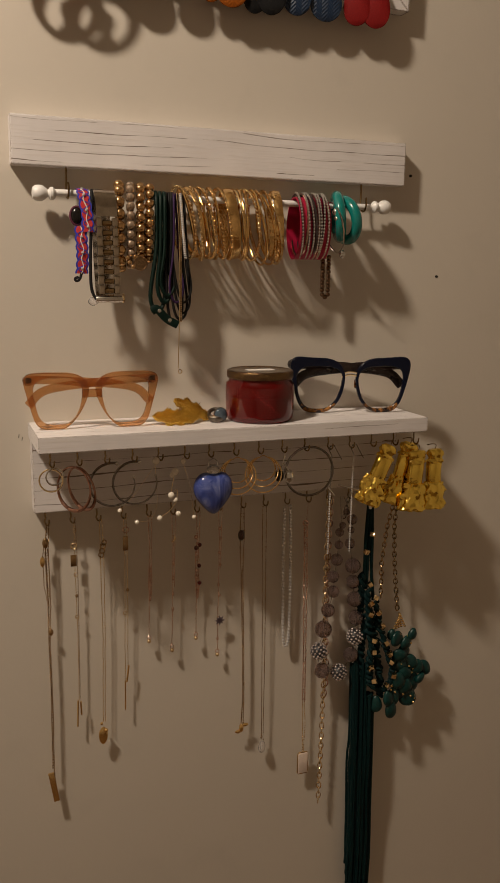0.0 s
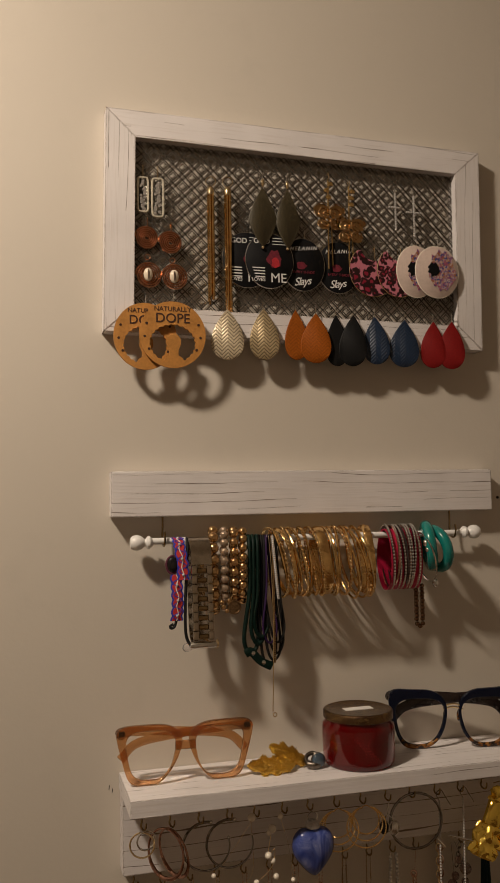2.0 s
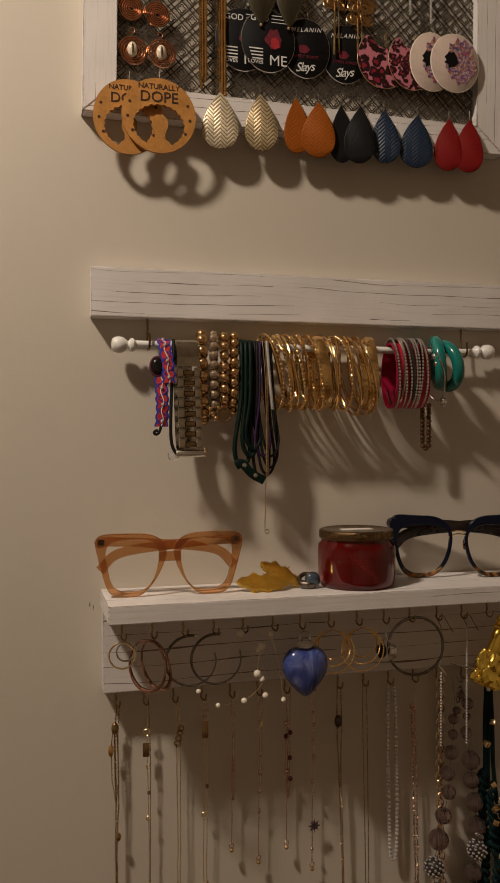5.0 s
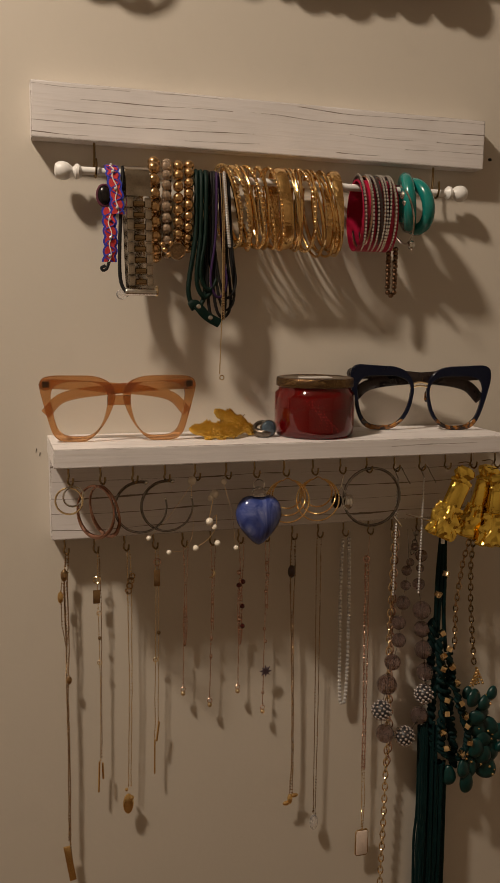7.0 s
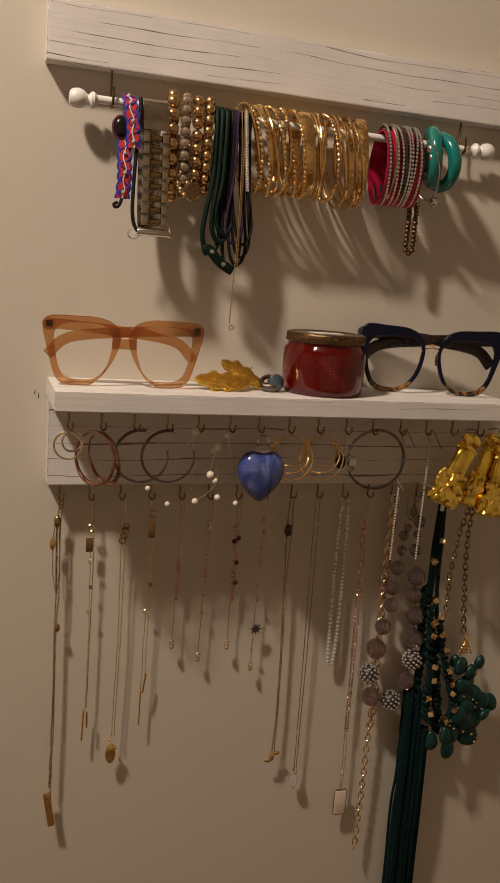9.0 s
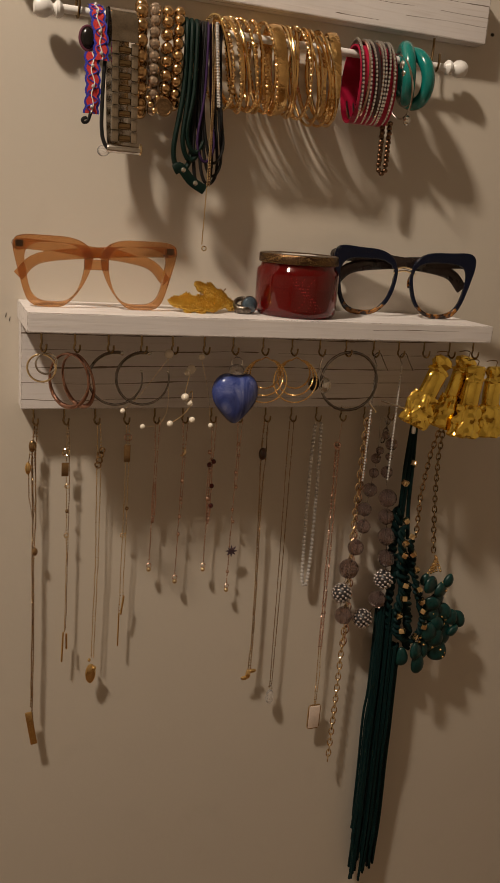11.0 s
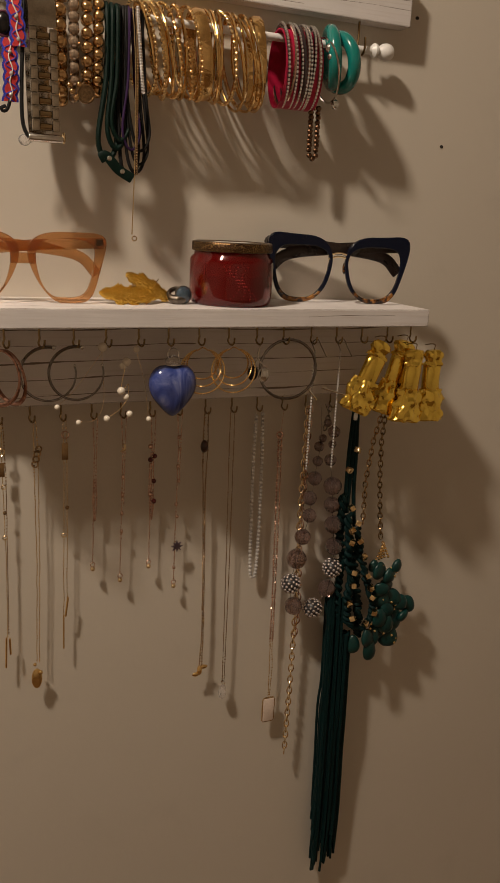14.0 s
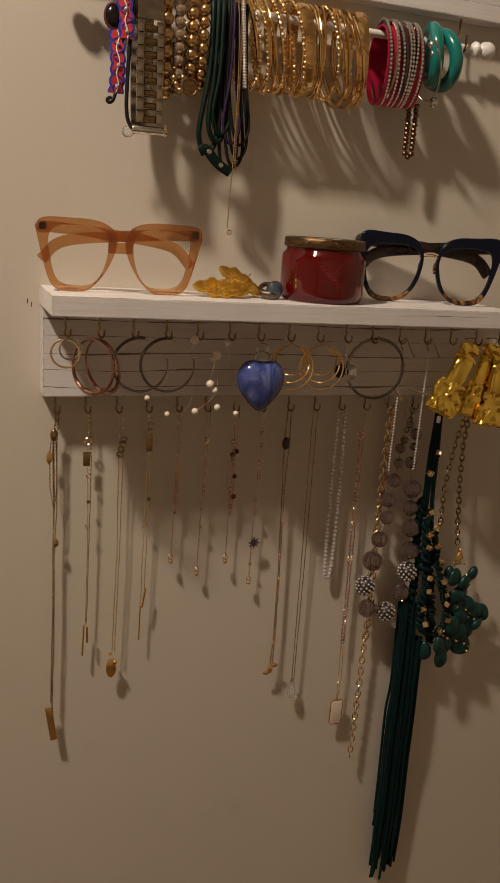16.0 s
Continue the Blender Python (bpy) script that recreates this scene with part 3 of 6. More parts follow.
def bangle(x, kind, R=33.0, yaw=0.0, tilt=0.0, drop=0.0, material=GOLD):
    c = (x, -25.5, 1515.0 + 33.0 - R - drop)
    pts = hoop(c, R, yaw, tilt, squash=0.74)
    m = Mesh()
    if kind == "thin":
        m.tube(pts, 1.15, True, 8)
    elif kind == "rope":
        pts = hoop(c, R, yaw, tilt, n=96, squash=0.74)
        m.tube(pts, [1.15 + 0.4 * (i % 2) for i in range(96)], True, 6)
    elif kind == "beaded":
        m.tube(pts, 0.6, True, 5)
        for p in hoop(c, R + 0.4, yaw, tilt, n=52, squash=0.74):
            m.ball(p, 1.55, 7, 5)
    else:
        w = {"wide": 4.5, "hammered": 4.0, "flat": 2.2}[kind]
        T = Matrix.Translation(c) @ Matrix.Rotation(radians(tilt), 4, "Y") @ Matrix.Rotation(radians(yaw), 4, "Z")
        n = 72
        prof = [(-w, -0.5), (-w, 0.3), (-w * 0.5, 1.0), (0, 1.25), (w * 0.5, 1.0), (w, 0.3), (w, -0.5)]
        vs = []
        for i in range(n):
            a = 2 * math.pi * i / n
            for h, d in prof:
                r = R + d + (random.uniform(-0.35, 0.35) if kind == "hammered" else 0)
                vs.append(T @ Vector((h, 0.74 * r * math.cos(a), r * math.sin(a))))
        k = len(prof)
        m.add(vs, [(i * k + j, i * k + (j + 1) % k, ((i + 1) % n) * k + (j + 1) % k, ((i + 1) % n) * k + j) for i in range(n) for j in range(k)])
    lab = {"thin": "thin plain polished gold bangle", "rope": "thin twisted gold bangle", "beaded": "thin gold bangle edged with tiny beads", "wide": "wide smooth polished gold bangle", "hammered": "wide textured gold bangle", "flat": "flat polished gold bangle"}[kind]
    return whole("bangle", m, material, lab + " hanging on the white rod", "bangle", "bangles on the rod", smooth=kind != "hammered")


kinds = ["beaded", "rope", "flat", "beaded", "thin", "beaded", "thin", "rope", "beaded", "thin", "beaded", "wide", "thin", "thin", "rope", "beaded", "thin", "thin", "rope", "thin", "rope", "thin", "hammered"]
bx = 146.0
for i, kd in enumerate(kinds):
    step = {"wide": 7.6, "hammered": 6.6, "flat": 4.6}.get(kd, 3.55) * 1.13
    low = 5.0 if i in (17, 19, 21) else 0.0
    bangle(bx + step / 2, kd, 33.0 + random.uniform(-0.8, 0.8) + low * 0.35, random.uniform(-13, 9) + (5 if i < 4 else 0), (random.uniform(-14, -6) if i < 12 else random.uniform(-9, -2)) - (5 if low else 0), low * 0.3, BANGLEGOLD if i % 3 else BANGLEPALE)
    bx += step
PX = 252.0
cuff = thing("pink_cuff", (PX + 17, RODY, RODZ - 64), "hot pink enamel cuff bracelet hanging on the rod", "bracelet")
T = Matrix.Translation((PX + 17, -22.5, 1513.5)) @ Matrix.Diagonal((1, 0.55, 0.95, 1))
n = 64
prof = [(-4, 31), (-4, 32.2), (30, 32.2), (30, 31)]
m = Mesh()
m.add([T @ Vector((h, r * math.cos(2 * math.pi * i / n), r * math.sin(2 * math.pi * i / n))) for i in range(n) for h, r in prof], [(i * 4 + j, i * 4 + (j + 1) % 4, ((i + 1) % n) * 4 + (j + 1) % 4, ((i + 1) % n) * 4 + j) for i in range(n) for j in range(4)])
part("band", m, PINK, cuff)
STONE = mat("bangle_rhinestone", (0.90, 0.86, 0.84), 0.12, 0.9, var=0.25, scale=900)
DARKSET = mat("dark_stone_setting", (0.16, 0.12, 0.12), 0.3, 0.9, var=0.3)
for k in range(9):
    x = PX + 16.5 + k * 3.3
    lean, turn = random.uniform(-4, 4), random.uniform(-5, 3)
    c = (x, -22.5, 1516.0)
    b = thing("bangle", (x, -22.5, 1484), "slim bangle set with clear rhinestones, beside a pink cuff", "bangle", "rhinestone bangles")
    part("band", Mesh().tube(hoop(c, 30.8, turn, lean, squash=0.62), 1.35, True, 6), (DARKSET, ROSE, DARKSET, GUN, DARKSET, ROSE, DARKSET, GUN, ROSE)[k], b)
    if k in (0, 2, 3, 5, 6, 7, 8):
        m = Mesh()
        for p in hoop(c, 32.0, turn, lean, n=62, squash=0.62):
            m.ball(p, 1.4, 5, 4)
        tagged(part("stone_setting", m, STONE, b, "row of clear rhinestones", smooth=False), kind="stuff")
charm = thing("chain_bracelet", (301, -26, 1446), "brown antique link bracelet hanging in a narrow loop", "bracelet")
BROWNLINK = mat("brown_bronze_link", (0.17, 0.095, 0.055), 0.25, 1.0, var=0.5, scale=300)
LINK = Mesh().ball((0, 0, 0), 2.7, 9, 6, (0.95, 0.8, 0.85)).data("link", BROWNLINK, False)
copies("link", LINK, [(301 + sx, -26 + 0.8 * (k % 2), 1486 - k * 3.7) for sx in (-3.3, 3.3) for k in range(10)], charm)
copies("link", LINK, [(301 + 3.3 * math.cos(radians(a)), -26, 1450 + 4.5 * math.sin(radians(a))) for a in (-25, -90, -155)], charm)
part("chain_loop", Mesh().tube([(301, -26, 1484), (301, -27, 1510), (301, -24, 1541)], 1.0), ANTIQUE, charm)
silver_b = thing("wire_bracelet", (307, -40, 1486), "thin silver wire bracelet with bead ends", "bracelet")
part("wire", Mesh().tube(hoop((306, -31, 1515), 25, -4, -12), 0.9, True, 6), SILVER, silver_b)
part("bead", Mesh().ball((301.5, -44, 1530), 3.8, 12, 8), SILVER, silver_b)
part("bead", Mesh().ball((302, -46, 1523.5), 2.9, 12, 8), SILVER, silver_b)
part("knot", Mesh().ball((314, -36, 1489), 3.4, 8, 6, (1, 1, 1.3)), SILVER, silver_b)
whole("bangle", Mesh().tube(hoop((312.5, -27, 1526.0), 20.5, -20, -7), 5.5, True, 14), TURQ, "thick turquoise plastic ring bracelet on the rod", "bracelet", "turquoise rings")
whole("bangle", Mesh().tube(hoop((320.0, -28, 1523.0), 19.5, 9, -12), 5.5, True, 14), TURQ, "thick turquoise plastic ring bracelet, turned outwards", "bracelet", "turquoise rings")


def even(pts, n):
    """n places at even steps round a closed line."""
    pts = [Vector(p) for p in pts] + [Vector(pts[0])]
    run = [0.0]
    for p, q in zip(pts, pts[1:]):
        run.append(run[-1] + (q - p).length)
    out, i = [], 0
    for k in range(n):
        d = run[-1] * k / n
        while run[i + 1] < d:
            i += 1
        out.append(pts[i].lerp(pts[i + 1], (d - run[i]) / (run[i + 1] - run[i])))
    return out, run[-1]


def bead_bracelet(x, r, R, material, label, tilt=0.0, charm_m=None, squash=0.45):
    """An elastic string of beads that hangs as a narrow loop over the rod."""
    b = thing("bead_bracelet", (x, -24.0, 1551 - 2 * R), label, "bracelet", "bead bracelets")
    line = hoop((x, -24.0, 1546.5 - R), R, -12, tilt, n=160, squash=squash)
    pts, length = even(line, 1)
    pts, length = even(line, int(length / (2.02 * r)))
    copies("bead", Mesh().ball((0, 0, 0), r, 14, 10).data("bead", material, charm_m is None), pts, b)
    part("elastic_cord", Mesh().tube(line, 0.5, True, 5), BLACK, b)
    if charm_m:
        cz = 1548 - 2 * R
        part("charm", Mesh().lathe((x + 5, -42, cz), [(0.5, 0), (5.2, 0.2), (5.6, 0.9), (5.2, 1.6), (0.5, 1.8)], "y", 18), charm_m, b, "round engraved metal charm")
        part("charm_rim", Mesh().tube(hoop((x + 5, -42, cz), 6.0, 90, n=24), 0.8, True, 6), charm_m, b)
        for dx, dz in ((-5, 1), (-7, 5), (-2, -3), (0, 6)):
            part("small_charm", Mesh().ball((x + dx, -42, cz + dz), 2.2, 8, 6, (1, 0.7, 1)), SATINGOLD, b)


DARKGOLD = mat("engraved_charm", (0.30, 0.20, 0.11), 0.3, 1.0, var=0.5, scale=600, bump=0.6, bscale=900)
CRYSTALB = mat("champagne_crystal", (0.46, 0.34, 0.24), 0.06, 0.6, var=0.5, scale=400, coat=1.0)
bead_bracelet(88, 5.1, 37, SATINGOLD, "satin gold bead bracelet hanging on the rod", -1)
bead_bracelet(98, 4.1, 36, CRYSTALB, "champagne crystal bead bracelet with a round charm", 0, DARKGOLD)
bead_bracelet(107.5, 4.4, 33.5, SATINGOLD, "satin gold bead bracelet hanging on the rod", 0)
bead_bracelet(116, 4.3, 33.5, SATINGOLD, "satin gold bead bracelet hanging on the rod", 1)

# woven friendship bracelet
woven = thing("woven_bracelet", (50, -36, 1460), "red, white and blue woven thread bracelet hanging on the rod", "bracelet")


def ribbon(pts, w, y_off=0.0, wave=0.0, step=14, thick=0.7):
    """A flat strap along points, wide in x, with a scalloped edge."""
    line = smooth_line(pts, step)
    vs, fs = [], []
    for i, p in enumerate(line):
        ww = w + wave * abs(math.sin(i * 0.42))
        for s in (-1, 1):
            for d in (0, thick):
                vs.append((p.x + s * ww, p.y + y_off + d, p.z))
    for i in range(len(line) - 1):
        a, b = i * 4, i * 4 + 4
        fs += [(a, b, b + 2, a + 2), (a + 1, a + 3, b + 3, b + 1), (a, a + 1, b + 1, b), (a + 2, b + 2, b + 3, a + 3)]
    return Mesh().add(vs, fs)


W1 = [(52, -26, 1541.5), (52, -33, 1540), (53, -37, 1532), (55, -39, 1517), (55.5, -40, 1503)]
W2 = [(49, -38, 1508), (49.5, -40, 1494), (50, -40, 1480), (49, -39, 1466)]
for pts in (W1, W2):
    part("blue_edge", ribbon(pts, 4.6, 0, 1.3), BLUE, woven, "blue thread edging", smooth=False)
    part("red_band", ribbon(pts, 2.6, -0.5, 1.8), RED, woven, "red thread band", smooth=False)
    line = smooth_line(pts, 6)
    part("white_thread", Mesh().tube([(p.x + 1.1 * math.sin(i * 0.9), p.y - 0.8, p.z) for i, p in enumerate(line)], 0.5, n=5), CREAM, woven)
    for ph in (0.0,):
        part("woven_thread", Mesh().tube([(p.x + 3.6 * math.sin(i * 0.62 + ph), p.y - 0.7, p.z) for i, p in enumerate(smooth_line(pts, 14))], 0.45, n=5), BLUE, woven, "blue woven thread")
    copies("crystal_stud", Mesh().ball((0, 0, 0), 1.5, 8, 5).data("crystal_stud", RHINE), [(p.x, p.y - 1.2, p.z) for p in line[4::6]], woven)
part("round_stone", Mesh().ball((46, -37, 1517), 6.5, 14, 8, (0.8, 0.5, 1.15)), mat("black_stone", (0.01, 0.008, 0.008), 0.2), woven)
part("stone_cord", Mesh().tube(hoop((46, -37, 1517), 8.0, 90, 0, squash=0.72), 1.0, True), mat("plum_thread", (0.10, 0.02, 0.04), 0.7), woven)
part("end_knot", Mesh().tube(smooth_line([(49, -39, 1467), (47, -39, 1461), (44, -39, 1459.5), (43, -39, 1461.5), (46, -39, 1463)], 4), 1.3), BLACK, woven)

# metal watch band
# steel darkened in its colour, in place of darker reflections
WATCHSTEEL = mat("dark_watch_steel", (0.46, 0.40, 0.32), 0.2, 1.0, var=0.3)
watch = thing("watch_band", (71, -38, 1438), "two-tone steel and gold watch band draped over the rod", "watch")
part("clasp_plate", ribbon([(71, -26, 1541.5), (71, -34, 1541), (71, -41, 1536), (71.5, -44, 1527), (71.5, -45, 1517)], 9.6, 0, 0, thick=1.2), WATCHSTEEL, watch, "polished steel fold clasp")
STEEL_LINK = Mesh().box(-2.7, 2.7, -1.9, 1.9, -4.1, 4.1, 1.3).data("steel_link", WATCHSTEEL)
GOLD_LINK = Mesh().lathe((0, 0.6, 0), [(2.0, -4.4), (2.6, -3.9), (2.6, 3.9), (2.0, 4.4)], "x", 14).data("gold_link", BRASS)
rows = [(-45 + 0.4 * k, 1512 - 8.6 * k) for k in range(8)]
copies("steel_link", STEEL_LINK, [(71.5 + s * 7.2 + 0.3 * k, y, z) for k, (y, z) in enumerate(rows) for s in (-1, 1)], watch)
copies("gold_link", GOLD_LINK, [(71.5 + 0.3 * k, y, z - 1) for k, (y, z) in enumerate(rows)], watch)
part("back_strap", ribbon([(71, -24, 1540), (71, -20, 1530), (72, -18, 1490), (73, -22, 1450), (74, -34, 1441)], 8.5, 0, 0, thick=2.0), SILVER, watch)
part("lower_bar", Mesh().lathe((61, -41, 1443), [(2.6, 0), (3.2, 1), (3.2, 24), (2.6, 25)], "x", 14), SILVER, watch)
part("lug", Mesh().ball((59, -37, 1441), 4.6, 10, 7, (1, 0.25, 0.9)), CRYSTAL, watch, "clear oval tab")
part("lug", Mesh().ball((86.5, -41, 1444), 3.4, 10, 7, (0.5, 1, 1.3)), PALEGOLD, watch)
whole("cord_bracelet", Mesh().tube(smooth_line([(62, -26, 1541), (60, -36, 1525), (57.5, -38, 1480), (58, -38, 1452), (64, -40, 1440)], 8), 1.5), BLACK, "thin black cord bracelet end behind the watch band", "bracelet")

# green and black cord bracelets


def cord_loop(x0, x1, xb, zb, r, material, label, y=-36, group="cord bracelets"):
    pts = smooth_line([(x0, -28, 1541.5), (x0 - 1, y, 1532), (x0 - 2, y - 2, 1490), (xb - 7, y - 2, zb + 14), (xb, y - 1, zb), (xb + 8, y + 2, zb + 12), (x1 + 3, y + 6, 1480), (x1 + 1, y + 10, 1525), (x1, -26, 1541.5)], 6)
    return whole("cord_bracelet", Mesh().tube(pts, r, n=8), material, label, "bracelet", group)


for x0, x1, xb, zb, r in ((121, 124, 120, 1432, 2.0), (125, 129, 127, 1440, 1.9), (129, 133, 130, 1446, 1.8)):
    cord_loop(x0, x1, xb, zb, r, GREENCORD, "dark green beaded cord bracelet looped over the rod")
for x0, x1, xb, zb, r in ((134, 145, 143, 1424, 1.3), (136, 148, 146, 1430, 1.2), (137, 150, 147, 1440, 1.2), (131, 143, 138, 1420, 1.4)):
    cord_loop(x0, x1, xb, zb, r, BLACK, "thin black leather cord bracelet looped over the rod", -33)
cord_loop(138, 141, 139, 1440, 1.0, PURPLE, "thin purple cord bracelet looped over the rod", -35)
tag = thing("leather_strap", (124, -39, 1418), "black leather strap end with two metal snaps", "bracelet")
part("strap", Mesh().tube(smooth_line([(114, -39, 1432), (119, -40, 1434), (128, -40, 1425), (139, -39, 1419)], 6), 4.0, n=10).turned(Matrix.Translation((0, -28, 0)) @ Matrix.Diagonal((1, 0.3, 1, 1))), GREENCORD, tag)
for sx, sz in ((121, 1432.5), (131, 1423.5)):
    part("snap", Mesh().lathe((sx, -41.2, sz), [(1.9, 0.6), (1.9, 0), (1.2, -0.5), (0.3, -0.6)], "y", 12), SILVER, tag)
strand = thing("seed_bead_bracelet", (146, -37, 1480), "silver white seed bead strand on the rod", "bracelet")
part("bead_strand", Mesh().tube([(143 + 5 * (k / 60) ** 2, -36 - 4 * math.sin(k / 60 * 3), 1541 - k) for k in range(61)], [1.1 + 0.6 * (k % 2) for k in range(61)], n=7), RHINE, strand)
fine = thing("fine_chain", (142, -40, 1371), "fine gold chain hanging loosely from the rod", "necklace")
part("chain", Mesh().tube([(140 + 1.6 * math.sin(k * 0.02), -39 + 6 * math.exp(-k / 20), 1541 - k) for k in range(165)], [0.35 + 0.25 * (k % 2) for k in range(165)], n=5), PALEGOLD, fine)
part("second_chain", Mesh().tube([(143, -38 + 6 * math.exp(-k / 20), 1541 - k) for k in range(120)], [0.9 + 0.45 * (k % 2) for k in range(120)], n=5), ANTIQUE, fine)
part("end_ring", Mesh().tube(hoop((141.8, -39, 1374), 1.8, 90, n=14), 0.5, True, 5), PALEGOLD, fine)

# ---- earrings on the frame ----


def ear_wire(x, y, z, up=9.0, back=-7.5):
    """A fish-hook wire from the top of a drop back into the grille."""
    return Mesh().tube(smooth_line([(x, y, z), (x, y, z + up * 0.5), (x + 0.4, y + 1, z + up * 0.9), (x + 0.3, (y + back) / 2, z + up), (x + 0.2, back, z + up * 0.7), (x + 0.2, back + 1, z + up * 0.2)], 4), 0.45, n=5)


def text(words, size, x, y, z, material, parent, bold=0.0, turn=0.0, gap=1.0, name="lettering", shear=0.0):
    """Raised lettering facing the room, centred on x."""
    cu = bpy.data.curves.new(name, "FONT")
    cu.body, cu.size, cu.align_x, cu.extrude, cu.offset, cu.resolution_u, cu.space_character = words, size / 1000, "CENTER", 0.00012, bold / 4000, 3, gap
    cu.shear = shear
    ob = bpy.data.objects.new(name, cu)
    me = bpy.data.meshes.new_from_object(ob)
    bpy.data.objects.remove(ob)
    bpy.data.curves.remove(cu)
    me.transform(Matrix.Translation(Vector((x, y, z)) / 1000 - root_place(parent)) @ Matrix.Rotation(radians(turn), 4, "Y") @ Matrix.Rotation(radians(90), 4, "X"))
    me.materials.clear()
    me.materials.append(material)
    ob = new(name, me)
    ob.parent = parent
    return ob


def teardrop(w, h, n=36):
    out = []
    for i in range(n):
        t = 2 * math.pi * i / n
        out.append((w / 2 * math.sin(t) * math.sin(t / 2) ** 0.95 * 1.09, -h / 2 + h / 2 * math.cos(t)))
    return out


def leather(name, base, rough, metal=0.0, plait=0.0):
    """Leather with fine grain and, for plait, a pressed herringbone with groove shade put into the colour."""
    m, nt, b = shader(name)
    v = coords(nt)
    n = node(nt, "ShaderNodeTexNoise", Scale=700.0, Detail=4.0)
    nt.links.new(v, n.inputs["Vector"])
    nt.links.new(ramp(nt, n.outputs["Fac"], [(0.3, tuple(c * 0.75 for c in base)), (0.7, base)]), b.inputs["Base Color"])
    b.inputs["Roughness"].default_value, b.inputs["Metallic"].default_value = rough, metal
    if plait:
        sep = nt.nodes.new("ShaderNodeSeparateXYZ")
        nt.links.new(v, sep.inputs[0])
        tri = nt.nodes.new("ShaderNodeMath")
        tri.operation = "PINGPONG"
        nt.links.new(sep.outputs["X"], tri.inputs[0])
        tri.inputs[1].default_value = 0.0058
        add = nt.nodes.new("ShaderNodeMath")
        add.operation = "ADD"
        nt.links.new(tri.outputs[0], add.inputs[0])
        nt.links.new(sep.outputs["Z"], add.inputs[1])
        sn = nt.nodes.new("ShaderNodeMath")
        sn.operation = "PINGPONG"
        nt.links.new(add.outputs[0], sn.inputs[0])
        sn.inputs[1].default_value = 0.0018
        mul = nt.nodes.new("ShaderNodeMath")
        mul.operation = "MULTIPLY"
        nt.links.new(sn.outputs[0], mul.inputs[0])
        mul.inputs[1].default_value = 600.0
        bumped(nt, b, mul.outputs[0], plait, 0.0012)
        grain = ramp(nt, n.outputs["Fac"], [(0.3, tuple(c * 0.75 for c in base)), (0.7, base)])
        # grooves darkened in the base colour to stand for their shade
        groove_shade = ramp(nt, mul.outputs[0], [(0.15, (0.35, 0.33, 0.30)), (0.55, (1, 1, 1))])
        nt.links.new(mixed(nt, 1.0 if metal else 0.25, grain, groove_shade, "MULTIPLY"), b.inputs["Base Color"])
    else:
        bumped(nt, b, n.outputs["Fac"], 0.4, 0.0006)
    return m


CHAMP = leather("champagne_leather", (0.72, 0.60, 0.42), 0.42, 0.5, 0.18)
# same pressed leather in a darker tone, for the second of the pair
CHAMPDARK = leather("dark_champagne_leather", (0.46, 0.35, 0.20), 0.42, 0.5, 0.18)
ORANGE = leather("orange_leather", (0.33, 0.082, 0.004), 0.6, 0.0, 0.12)
ORANGE.node_tree.nodes["Principled BSDF"].inputs["Specular IOR Level"].default_value = 0.2
BLACKL = leather("black_leather", (0.004, 0.004, 0.0045), 0.6)
BLACKL.node_tree.nodes["Principled BSDF"].inputs["Specular IOR Level"].default_value = 0.25
NAVYL = leather("navy_leather", (0.007, 0.022, 0.055), 0.45, 0.0, 0.35)
REDL = leather("red_leather", (0.21, 0.004, 0.004), 0.6)
REDL.node_tree.nodes["Principled BSDF"].inputs["Specular IOR Level"].default_value = 0.25
OLIVE = leather("olive_leather", (0.052, 0.040, 0.018), 0.5)
for x, zt, zb, x0, x1, mt, col, dy in (
    (105, 1761, 1711, 86, 123, CHAMP, "champagne plaited", 0), (140, 1763, 1712, 124, 158, CHAMPDARK, "darker champagne plaited", 0),
    (175, 1763, 1713, 161, 188, ORANGE, "burnt orange", 0), (195, 1760, 1710, 177, 213, ORANGE, "burnt orange", -2.5),
    (218, 1760, 1708, 204, 231, BLACKL, "black", 0), (236, 1760, 1708, 219, 252, BLACKL, "black", -2.5),
    (262, 1760, 1711, 244, 276, NAVYL, "navy plaited", 0), (292, 1758, 1709, 275, 312, NAVYL, "navy plaited", 0),
    (327, 1758, 1709, 311, 342, REDL, "red", 0), (347, 1758, 1708, 330, 363, REDL, "red", -2.5),
):
    y = -25.5 + dy
    e = thing("teardrop_earring", ((x0 + x1) / 2, y, zt), col + " leather teardrop earring hooked into the grille", "earring", "teardrop earrings")
    yaw = radians(random.uniform(-9, -2))
    o = Mesh().plate(teardrop((x1 - x0) * 1.04, zt - zb), -0.9, 0.9, 0.5)
    o.turned(Matrix.Translation(((x0 + x1) / 2, y, zt)) @ Matrix.Rotation(yaw, 4, "Z") @ Matrix.Rotation(radians(random.uniform(-3, 3)), 4, "Y"))
    part("leather_drop", o, mt, e)
    part("ear_wire", ear_wire((x0 + x1) / 2, y + 0.5, zt - 1.5, 12, -9.0), SILVER, e)

